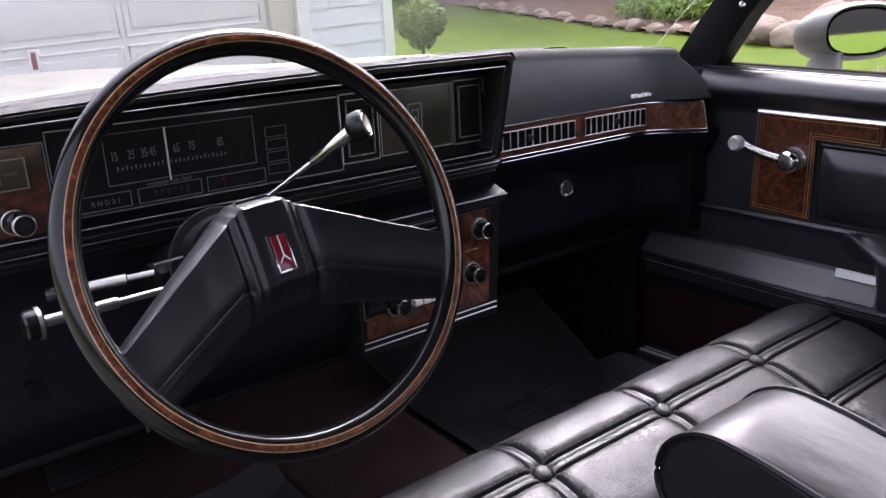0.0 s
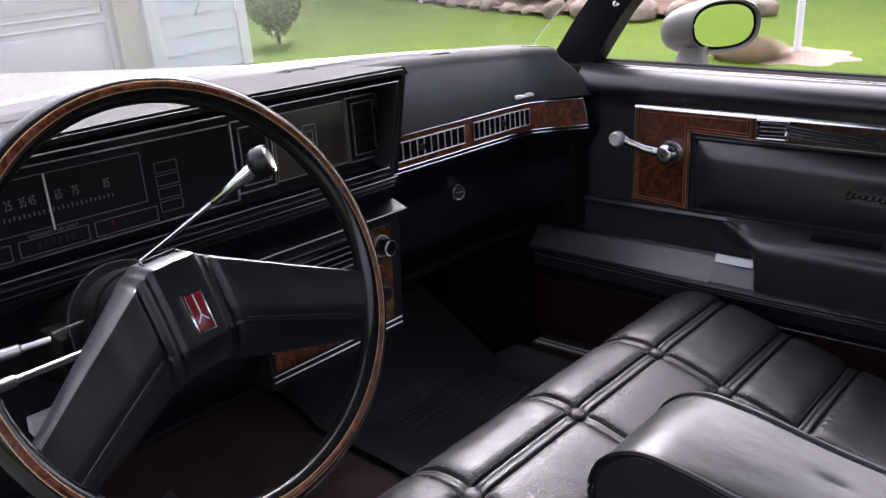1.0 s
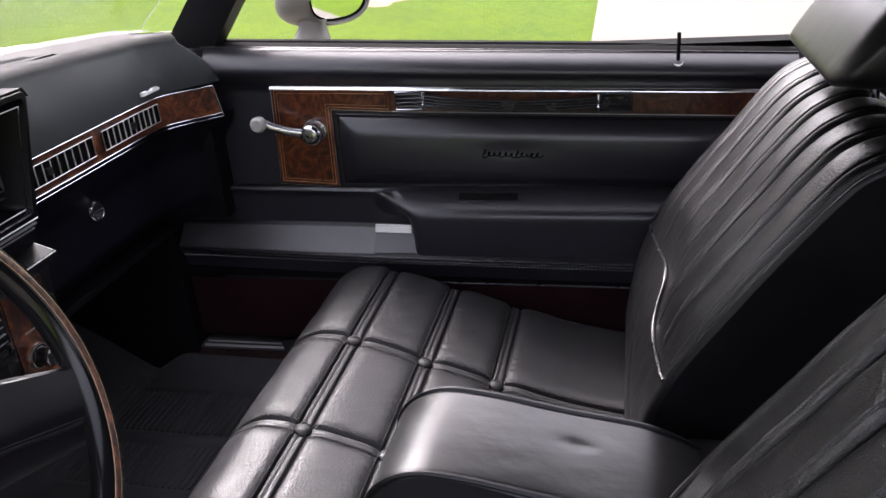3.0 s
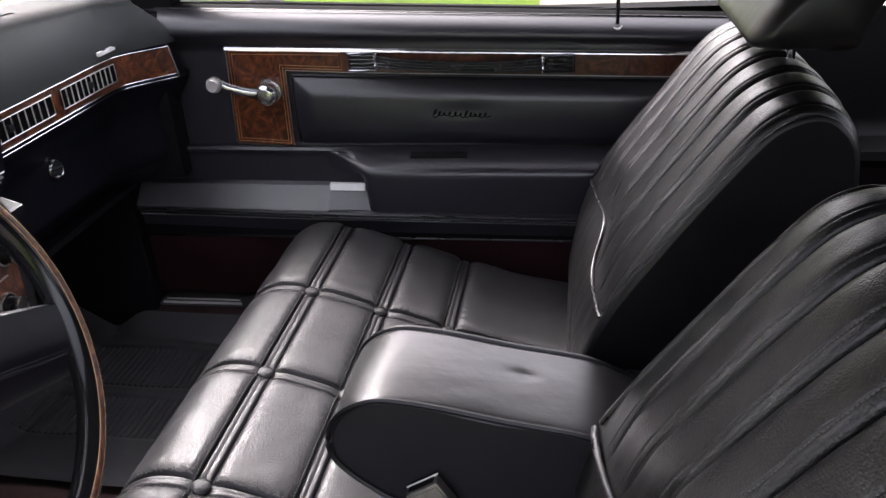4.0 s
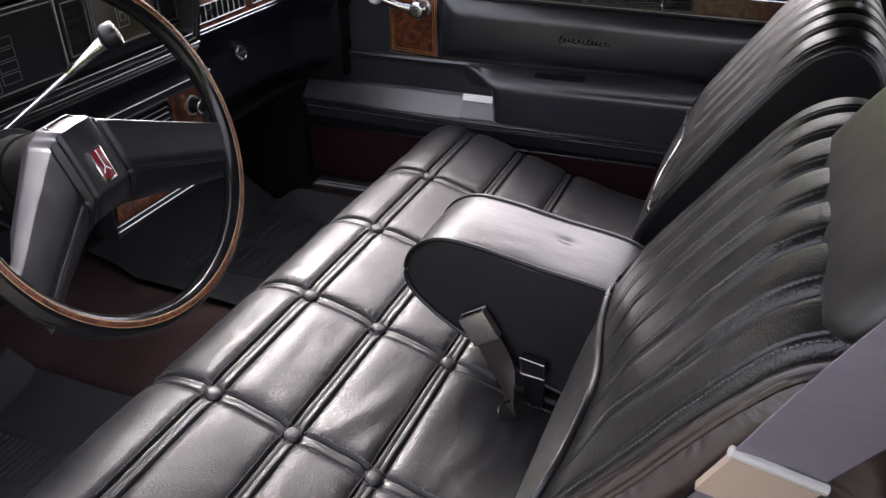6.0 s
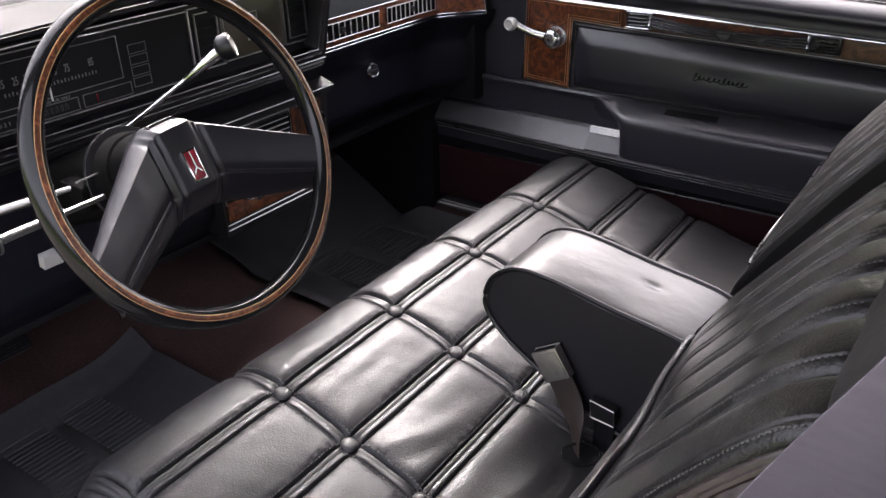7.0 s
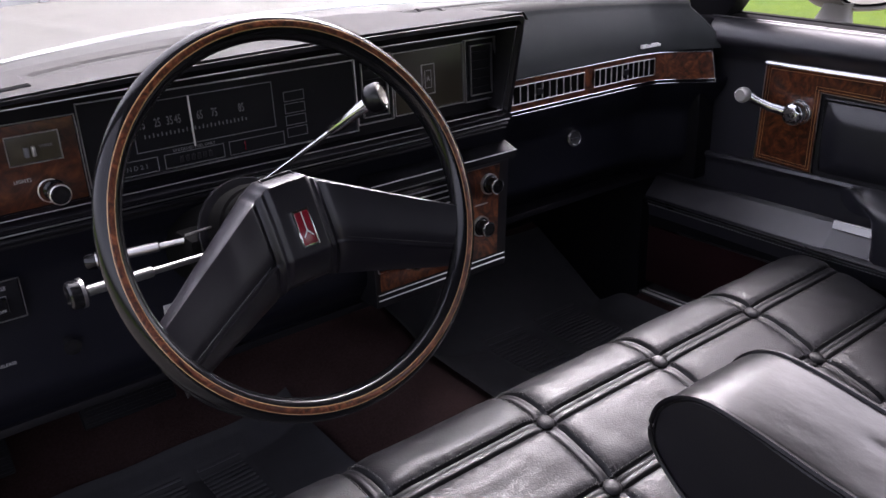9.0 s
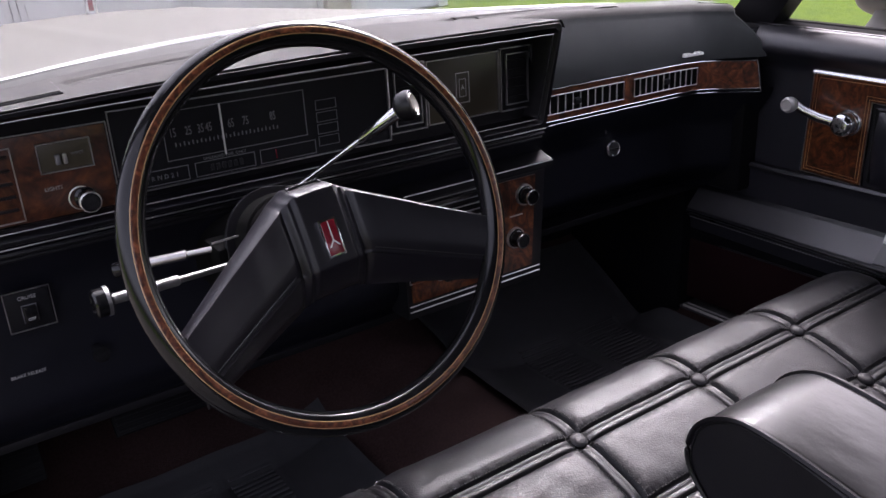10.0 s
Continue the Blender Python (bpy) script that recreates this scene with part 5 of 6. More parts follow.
def swell(d, half=0.0080):
    return 1 - math.exp(-(max(0.0, d - half) / 0.0095) ** 1.2)


def cushion_at(x, s, lift=0.0):
    """A point of the tufted cushion: x across, s from 0 (front foot) to 1 (rear)."""
    i = s * 400
    k = min(int(i), 399)
    y, z = CUSHION[k] + (CUSHION[k + 1] - CUSHION[k]) * (i - k)
    ty, tz = CUSHION_N[k]
    ln = math.hypot(ty, tz)
    ny, nz = -tz / ln, ty / ln
    if nz < 0 or (abs(nz) < 0.2 and ny < 0):
        ny, nz = -ny, -nz
    dl = min(abs(y - r) for r in ROWS) if z > 0.5 and y < 0.09 else 0.09
    dc = min(abs(x - c) for c in COLS)
    top = 1 - smoothstep(0.05, 0.12, y) * 0.6
    h = 0.0088 * swell(dl) * swell(dc) * top
    cross = 1 - math.exp(-((dl * dl + dc * dc) / 0.016**2))
    h += seam_strip(dl) * smoothstep(0.0, 0.012, dc) * cross
    h += 0.85 * seam_strip(dc) * smoothstep(0.004, 0.014, dl) * cross * (1 - smoothstep(0.07, 0.12, y))
    h -= 0.0085 * math.exp(-((dl * dl + dc * dc) / 0.017**2))
    # puckers drawn up by the stitching beside the front-to-back seams
    h += 0.0016 * math.sin(y * 900) * math.exp(-((dc - 0.0155) / 0.0055) ** 2) * smoothstep(0.012, 0.03, dl) * (0.6 + 0.4 * math.sin(y * 47 + x * 9))
    h += 0.0014 * math.sin(x * 900) * math.exp(-((dl - 0.0150) / 0.0050) ** 2) * smoothstep(0.012, 0.03, dc) * (0.6 + 0.4 * math.sin(x * 41 + y * 7))
    # creases where the driver sits, faint ripples elsewhere
    worn = math.exp(-((x + 0.23) / 0.17) ** 2) * (1 - smoothstep(0.0, 0.06, y))
    free = min(1, dl / 0.03) * min(1, dc / 0.03)
    h += (0.0007 + 0.0030 * worn) * noise.noise((x * 9 + 0.6 * y, y * 34 + 1.5 * noise.noise((x * 8, y * 8, 3)), 1.0)) * free
    h += 0.0011 * noise.noise((x * 14, y * 14, 7.0)) * min(1, dl / 0.02) + 0.0007 * noise.noise((x * 38 + y * 20, y * 30, 5.0)) * free
    R, flat = 0.055, 0.575
    if abs(x) > flat:
        d = abs(x) - flat
        a = min(d / R, math.pi / 2)
        inw = R * (1 - math.cos(a)) + max(0.0, d - R * math.pi / 2)
        xx = math.copysign(flat + R * math.sin(a), x)
        h = h * math.cos(a) - inw
        return Vector((xx, y + ny * (h + lift), z + nz * (h + lift)))
    return Vector((x, y + ny * (h + lift), z + nz * (h + lift)))


def stations(lo, hi, step, marks, reach, fine):
    """Rising values from lo to hi, close together round the marks."""
    out, v = [lo], lo
    while v < hi - 1e-9:
        near = min(abs(v + fine - m) for m in marks)
        v = min(hi, v + (fine if near < reach else min(step, max(fine, near - reach))))
        out.append(v)
    return out


def sheet(fn, us, vs):
    """A quad sheet through fn at the given stations."""
    bm = bmesh.new()
    rows = [[bm.verts.new(fn(u, v)) for v in vs] for u in us]
    for a, b in zip(rows, rows[1:]):
        for j in range(len(vs) - 1):
            bm.faces.new((a[j], b[j], b[j + 1], a[j + 1]))
    return bm


def row_s(y):
    k = int(np.argmin(np.abs(CUSHION[:, 0] - y) + 10 * (CUSHION[:, 1] < 0.44) + 10 * ((CUSHION[:, 1] < 0.58) & (CUSHION[:, 0] > 0.06))))
    return k / 400


def bench():
    t = thing("bench_seat", (0, -0.15, 0.325), "black button-tufted vinyl bench seat with two pleated split backrests", "car seat")
    half = 0.575 + 0.055 * math.pi / 2 + 0.10
    xs = stations(-half, half, 0.005, COLS, 0.022, 0.0014)
    ss = stations(0.0, 1.0, 0.0055, [row_s(r) for r in ROWS], 0.018 / CUSHION_LEN * 1.1, 0.0013 / CUSHION_LEN)
    part("cushion_cover", sheet(cushion_at, xs, ss), LEATHER, t, "creased black grained vinyl cover", sharp=80)
    part("seat_base", box(-0.60, 0.60, -0.46, 0.075, 0.325, 0.435, 0.01), MATTE, t)
    for r in ROWS:
        for c in COLS[1:]:
            p = cushion_at(c, row_s(r), 0.0028)
            m = Matrix.Translation(p) @ Vector((0, -0.30, 1)).to_track_quat("Z", "Y").to_matrix().to_4x4()
            part("tuft_button", lathe([(0.0085, -0.004), (0.0115, 0.001), (0.0118, 0.0035), (0.010, 0.0062), (0.006, 0.0078), (0.001, 0.0082)], m, 20), LEATHER, t)
    bm = bmesh.new()
    for c in COLS[1:]:
        for side in (-0.0132, 0.0132):
            for k in range(40, 395, 3):
                a, b = cushion_at(c + side, k / 400, 0.0010), cushion_at(c + side, (k + 1.9) / 400, 0.0010)
                if a.z > 0.44:
                    tube([a, b], 0.0012, 4, bm)
    for r in ROWS:
        s = row_s(r)
        for k in range(int(-0.56 * 1000), 570, 5):
            a, b = (cushion_at(k / 1000 + d, s - 0.0122 / CUSHION_LEN, 0.0010) for d in (0.0, 0.0032))
            tube([a, b], 0.0011, 4, bm)
    st = part("stitching", bm, THREAD, t, "charcoal double stitching along the seams")
    st["kind"] = "stuff"
    return t


BACK_PTS = [(-0.428, 0.462), (-0.431, 0.56), (-0.441, 0.645), (-0.459, 0.702), (-0.499, 0.772), (-0.564, 0.865), (-0.618, 0.938), (-0.650, 0.968), (-0.685, 0.979), (-0.715, 0.966), (-0.735, 0.930), (-0.740, 0.86), (-0.73, 0.70), (-0.70, 0.46)]
BACK, BACK_LEN = smooth_line(BACK_PTS, 300)


# height of the piped seam along each backrest, from its left edge (-1) to its right (1)
PASSENGER_WELT = ((-1.0, -0.88, -0.5, -0.3, -0.08, 0.1, 0.4, 0.75, 1.0), (0.221, 0.218, 0.206, 0.211, 0.243, 0.244, 0.232, 0.220, 0.212))
DRIVER_WELT = ((-1.0, -0.75, -0.4, -0.15, 0.1, 0.35, 0.7, 1.0), (0.215, 0.262, 0.283, 0.274, 0.255, 0.236, 0.214, 0.206))


def seat_back(seat, x0, x1, bow, label):
    mid, half = (x0 + x1) / 2, (x1 - x0) / 2
    edge = half - 0.011
    grooves = [o * edge / 3.4 for o in (-2.5, -1.5, -0.5, 0.5, 1.5, 2.5)]
    s_top = int(np.argmax(BACK[:, 1])) / 300
    s_end = s_top + 0.13

    def welt_s(o):
        a, q = np.clip(o / half + np.array((-0.12, -0.06, 0.0, 0.06, 0.12)), -1, 1), (0.1, 0.2, 0.4, 0.2, 0.1)
        return float(np.dot(np.interp(a, bow[0], bow[1]), q))

    def point(x, s, lift=0.0):
        i = s * 300
        k = min(int(i), 299)
        y, z = BACK[k] + (BACK[k + 1] - BACK[k]) * (i - k)
        ty, tz = BACK[k + 1] - BACK[k]
        ln = math.hypot(ty, tz)
        ny, nz = tz / ln, -ty / ln
        o = x - mid
        welt = welt_s(o)
        h = 0.0
        if s > welt and s < s_end + 0.02:
            depth = 0.0040 + 0.0120 * smoothstep(welt + 0.03, s_top - 0.04, s) ** 1.8
            depth *= (1 - smoothstep(s_end - 0.05, s_end, s)) * smoothstep(welt, welt + 0.05, s)
            lo = max([g for g in [-edge, *grooves, edge] if g <= o], default=None)
            hi = min([g for g in [-edge, *grooves, edge] if g > o], default=None)
            if lo is not None and hi is not None:
                w = (o - lo) / (hi - lo)
                h += depth * ((max(0.0, 1 - abs(2 * w - 1) ** 4.0)) ** 0.55 - 1)
                h -= 0.0050 * math.exp(-(min(o - lo, hi - o) / 0.0022) ** 2) * min(1.0, depth / 0.006)
                # the sewn strip that lies along one flank of each groove
                h -= 0.0014 * math.exp(-((o - lo - 0.013) / 0.0015) ** 2) * min(1.0, depth / 0.005)
            else:
                d = min(abs(o + edge), abs(o - edge))
                h -= 0.6 * depth * math.exp(-(d / 0.006) ** 2)
            h += 0.012 * smoothstep(welt, welt + 0.07, s) * (1 - (abs(o) / half) ** 4)
        elif s <= welt:
            h += 0.010 * smoothstep(0.0, 0.10, s) * (1 - (abs(o) / half) ** 6)
            h -= 0.010 * smoothstep(0.10, welt, s) * (1 - (abs(o) / half) ** 6)
            h -= 0.0022 * math.exp(-((s - 0.62 * welt - 0.03 * o) / 0.0035) ** 2)
            h += 0.0014 * noise.noise((x * 12, s * 24, 2.0 + mid)) * smoothstep(0.10, welt - 0.04, s) * (1 - smoothstep(welt - 0.04, welt - 0.01, s))
        h += 0.0012 * noise.noise((x * 14, s * 18, mid * 10)) + 0.0008 * noise.noise((x * 45, s * 26, 4))
        e = half - abs(o)
        if e < 0.009:
            h -= 0.009 - math.sqrt(max(0.0, 0.009**2 - (0.009 - e) ** 2))
        return Vector((x, y + ny * (h + lift), z + nz * (h + lift)))

    us = stations(-edge, edge, 0.0035, [-edge, edge, *grooves, *[g + 0.013 for g in (-edge, *grooves)]], 0.004, 0.0006)
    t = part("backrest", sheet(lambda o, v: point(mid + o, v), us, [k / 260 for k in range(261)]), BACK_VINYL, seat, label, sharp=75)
    for a, b in ((x0, mid - edge), (mid + edge, x1)):
        # Only the side towards the open door gets the lightened brown.
        part("side_roll", grid(lambda u, v: point(a + (b - a) * u, v), 8, 120), BROWN_SIDE if a < -0.5 else SIDE_VINYL, t, "brown-black rolled edge, lightened for door daylight" if a < -0.5 else "smooth black rolled edge", sharp=75)
    for x, s in ((x0, 1), (x1, -1)):
        bm = bmesh.new()
        bm.faces.new([bm.verts.new(point(x, k / 300)) for k in range(0, 301, 4)])
        if x < -0.5:
            def gather(u, v):
                sg = 0.02 + (s_end - 0.04) * u
                edge_p, core = point(x, sg), Vector((x, -0.60, 0.72))
                f = 0.30 * v
                pull = 0.0011 * math.sin(420 * sg + 3.5 * noise.noise((sg * 30, v * 2, 1))) * math.exp(-9.0 * v) * smoothstep(0.0, 0.04, v) * (0.6 + 0.4 * noise.noise((sg * 22, 0, 5)))
                return edge_p.lerp(core, f) + Vector((-0.002 - 0.010 * math.sin(math.pi * v) + pull, 0, 0))
            part("gathered_border", grid(gather, 360, 16), BROWN_SIDE, t, "brown-black vinyl gathered along its seam, lightened for door daylight", sharp=80)
            part("edge_piping", tube([point(x, 0.02 + (s_end - 0.04) * k / 120) + Vector((-0.001, 0, 0)) for k in range(121)], 0.0032, 8), BROWN_SIDE, t, "brown-black edge piping, lightened for door daylight")
        part("side_panel", bm, BROWN_SIDE if x < -0.5 else SIDE_VINYL, t, "brown-black gathered side panel, lightened for door daylight" if x < -0.5 else "smooth black side panel")
    wl, r_welt = [], 0.0026 if x0 > -0.2 else 0.0042
    for k in range(121):
        x = x0 + (x1 - x0) * k / 120
        o = x - mid
        s = welt_s(o)
        wl.append(point(x, s, 1.15 * r_welt))
    wl = [sum(wl[max(0, k - 4):k + 5], Vector()) / len(wl[max(0, k - 4):k + 5]) for k in range(len(wl))]
    part("front_welt", tube(wl, r_welt, 10), WELT, t, "piped welt across the backrest")
    bm = bmesh.new()
    for o in (-edge + 0.008, edge - 0.008, *[g + 0.013 for g in grooves]):
        lo_s, hi_s = int((welt_s(o) + 0.02) * 300), int((s_top - 0.02) * 300)
        for k in range(lo_s * 2, hi_s * 2, 2):
            tube([point(mid + o, k / 600, 0.0003), point(mid + o, (k + 1.2) / 600, 0.0004)], 0.0008, 4, bm)
    st = part("stitching", bm, THREAD, t)
    st["kind"] = "stuff"
    for o in (-edge, edge):
        part("seam_welt", tube([point(mid + o, k / 300, 0.0015) for k in range(int((welt_s(o) + 0.01) * 300), int(s_end * 300), 2)], 0.0030, 6), WELT, t, "piped seam beside the outer roll")


def head_restraint(name, x0, x1, y0, z0, label):
    """A wedge-shaped cushion whose sloping front face starts at (y0, z0)."""
    t = thing(name, ((x0 + x1) / 2, y0 - 0.05, z0 - 0.03), label, "head restraint", "head restraints")
    prof, _ = smooth_line([(0.0, 0.004), (-0.004, 0.014), (-0.040, 0.068), (-0.086, 0.106), (-0.104, 0.114), (-0.150, 0.102), (-0.160, 0.090), (-0.128, 0.010), (-0.112, -0.008), (-0.014, -0.004), (0.0, 0.004)], 60)
    cy, cz = -0.08, 0.06
    rings = []
    for k in range(25):
        a = -1 + k / 12
        e = (1 - abs(a)) * (x1 - x0) / 2
        sh = 0.022 * (1 - math.sqrt(max(0.0, 1 - (1 - min(1, e / 0.022)) ** 2)))
        x = (x0 + x1) / 2 + (x1 - x0) / 2 * math.sin(a * math.pi / 2) if abs(a) < 1 else (x0 if a < 0 else x1)
        e = min(x - x0, x1 - x)
        sh = 0.034 * (1 - math.sqrt(max(0.0, 1 - (1 - min(1, e / 0.034)) ** 2)))
        ring = []
        for y, z in prof[:-1]:
            d = math.hypot(y - cy, z - cz)
            f = 1 - sh / d
            ring.append(Vector((x, y0 + cy + (y - cy) * f, z0 + cz + (z - cz) * f)))
        rings.append(ring)
    part("cushion", loft(rings), ARM_VINYL, t, "smooth black vinyl cushion", sharp=60)
    for s in (-0.05, 0.05):
        part("post", tube([((x0 + x1) / 2 + s, y0 - 0.068, 0.94), ((x0 + x1) / 2 + s, y0 - 0.068, z0 + 0.02)], 0.006, 10), CHROME, t)


def armrest():
    t = thing("folding_armrest", (-0.045, -0.32, 0.58), "black vinyl folding centre armrest lowered onto the bench", "armrest")
    prof, _ = smooth_line([(-0.47, 0.50), (-0.36, 0.530), (-0.25, 0.585), (-0.195, 0.622), (-0.166, 0.66), (-0.175, 0.705), (-0.215, 0.732), (-0.27, 0.731), (-0.36, 0.714), (-0.447, 0.699), (-0.50, 0.675)], 90)
    x0, x1 = -0.118, 0.028
    def f(u, v):
        x = x0 + (x1 - x0) * u
        k = v * 90
        i = min(int(k), 89)
        y, z = prof[i] + (prof[i + 1] - prof[i]) * (k - i)
        e = min(x - x0, x1 - x)
        sh = 0.006 * (1 - math.sqrt(max(0.0, 1 - (1 - min(1, e / 0.008)) ** 2)))
        cy, cz = -0.33, 0.655
        d = Vector((0, cy - y, cz - z)).normalized() * sh
        dent = 0.0022 * math.exp(-((x + 0.03) / 0.008) ** 2 - ((y + 0.375) / 0.016) ** 2) if z > 0.68 else 0.0
        crown = 0.002 * (1 - ((x - (x0 + x1) / 2) / 0.073) ** 2) if z > 0.68 else 0.0
        ripple = 0.0004 * noise.noise((x * 30, y * 18, 2)) if z > 0.68 else 0.0
        return Vector((x, y, z + crown - dent + ripple)) + d
    part("top_cover", grid(f, 30, 120), ARM_VINYL, t, "smooth shiny vinyl top", sharp=70)
    for x, s in ((x0, 1), (x1, -1)):
        bm = bmesh.new()
        bm.faces.new([bm.verts.new(Vector((x + 0.0015 * s, y + (-0.33 - y) * 0.02, z + (0.655 - z) * 0.02))) for y, z in prof])
        part("side_panel", bm, ARM_SIDE, t, "flat matte purple-black side")
        part("edge_welt", tube([(x + 0.002 * s, y, z) for y, z in prof], 0.0034, 6), SIDE_VINYL, t, "piped edge welt")
    part("hinge_fold", box(-0.085, 0.08, -0.70, -0.48, 0.46, 0.655, 0.02), SIDE_VINYL, t)


def belts():
    t = thing("belt_buckle", (-0.14, -0.33, 0.54), "metal seat belt buckle on dark brown webbing between seat and armrest", "seat belt")
    # the buckle leans flat against the armrest's side, slot upwards
    o = Vector((-0.1285, -0.281, 0.6105))
    ex = Vector((0.0, -0.85, 0.53)).normalized()
    ey = Vector((1, 0, 0)).cross(ex) * -1
    if ey.z < 0:
        ey = -ey
    m = Matrix((ex, ey, ex.cross(ey))).transposed().to_4x4()
    m.translation = o
    b = part("buckle", box(-0.0215, 0.0215, -0.0235, 0.0235, -0.0075, 0.0075, 0.003, m=m), STEEL, t, "scuffed metal buckle")
    for side in (1, -1):
        part("buckle_face", box(-0.0185, 0.0185, -0.0205, 0.019, min(side * 0.007, side * 0.0088), max(side * 0.007, side * 0.0088), 0.0012, m=m), STEEL, b)
    part("buckle_lip", tube([m @ Vector(p) for p in ((-0.0215, 0.0235, -0.0075), (0.0215, 0.0235, -0.0075))], 0.0011, 6), SATIN, b, "bright worn lip")
    part("release_slot", box(-0.017, 0.017, 0.0232, 0.0241, -0.004, 0.004, 0, m=m), DIAL, b)
    pts, _ = smooth_line([(-0.1285, -0.292, 0.592), (-0.130, -0.306, 0.568), (-0.135, -0.320, 0.540), (-0.148, -0.330, 0.515), (-0.160, -0.338, 0.494), (-0.164, -0.342, 0.470)], 30)
    def strap(u, v):
        k = min(int(v * 30), 29)
        p = Vector(pts[k]).lerp(Vector(pts[k + 1]), v * 30 - k)
        turn = 1.15 * smoothstep(0.2, 0.75, v)
        wide = ex * math.cos(turn) + Vector((-0.75, -0.35, 0.1)) * math.sin(turn)
        return p + wide * ((0.040 - 0.014 * smoothstep(0.3, 0.7, v)) * (u - 0.5)) + Vector((-1, 0, 0)) * (0.004 * math.sin(math.pi * u) * smoothstep(0.2, 0.5, v))
    part("webbing", thick(grid(strap, 10, 40), 0.0022), BROWN_WEB, t, "twisted dark brown webbing")
    ring, _ = smooth_line([(-0.186, -0.330, 0.507), (-0.178, -0.352, 0.503), (-0.158, -0.368, 0.502), (-0.142, -0.362, 0.508), (-0.150, -0.340, 0.514), (-0.170, -0.324, 0.514), (-0.186, -0.330, 0.507)], 28)
    bm = tube([Vector(p) for p in ring[:-1]], 0.0016, 8, loop=True)
    part("anchor_loop", bm, GLOSS, t, "dark wire anchor loop")
    t = thing("stowed_belt_buckle", (-0.127, -0.36, 0.53), "small black seat belt buckle tucked between armrest and backrest", "seat belt")
    quad = [Vector((-0.133, y, z)) for y, z in ((-0.341, 0.577), (-0.376, 0.571), (-0.377, 0.547), (-0.343, 0.550))]
    b2 = part("buckle", prism(quad, (0.014, 0, 0), bev=0.0015), PLASTIC, t)
    part("buckle_rim", tube([p + Vector((-0.0006, 0, 0)) for p in quad], 0.0012, 6, loop=True), STEEL, b2)
    # Webbing in near-black DIAL, so the gap's shade is in its colour.
    part("webbing", box(-0.126, -0.122, -0.374, -0.346, 0.47, 0.549), DIAL, t)
    # the driver's shoulder belt, hanging by the door opening
    t = thing("shoulder_belt", (-0.62, -0.63, 0.80), "grey shoulder belt with a bright metal tongue beside the seat", "seat belt")
    left, right = Vector((-0.614, -0.620, 0.920)), Vector((-0.601, -0.673, 0.897))
    rise = Vector((-0.066, -0.060, 0.17)).normalized()
    def web(u, v):
        return left.lerp(right, u) + rise * (0.003 + 0.30 * v) + rise.cross(right - left).normalized() * (0.003 * math.sin(5 * v + 2 * u))
    part("webbing", thick(grid(web, 6, 24), 0.0015), WEBBING, t, "grey ribbed webbing")
    part("lower_webbing", thick(grid(lambda u, v: left.lerp(right, 0.08 + 0.84 * u) - rise * (0.052 + 0.22 * v), 4, 10), 0.0015), WEBBING, t)
    part("tongue_bar", tube([left + (left - right) * 0.04, right + (right - left) * 0.04], 0.0038, 8), SILVER, t, "chrome bar of the tongue")
    face = rise.cross(right - left).normalized() * 0.003
    part("tongue_sleeve", loft([[left - rise * d + face, right - rise * d + face, right - rise * d - face, left - rise * d - face] for d in (0.003, 0.06)]), TAN, t, "tan plastic tongue sleeve")



# ---- outdoors ----
def out(x, y, z):
    return OUT @ Vector((x, y, z))


def lawn_height(x, y):
    r = math.hypot(x, y)
    return 0.10 * smoothstep(12, 40, r) + 0.02 * noise.noise((x * 0.5, y * 0.5, 0)) * smoothstep(4, 7, r)


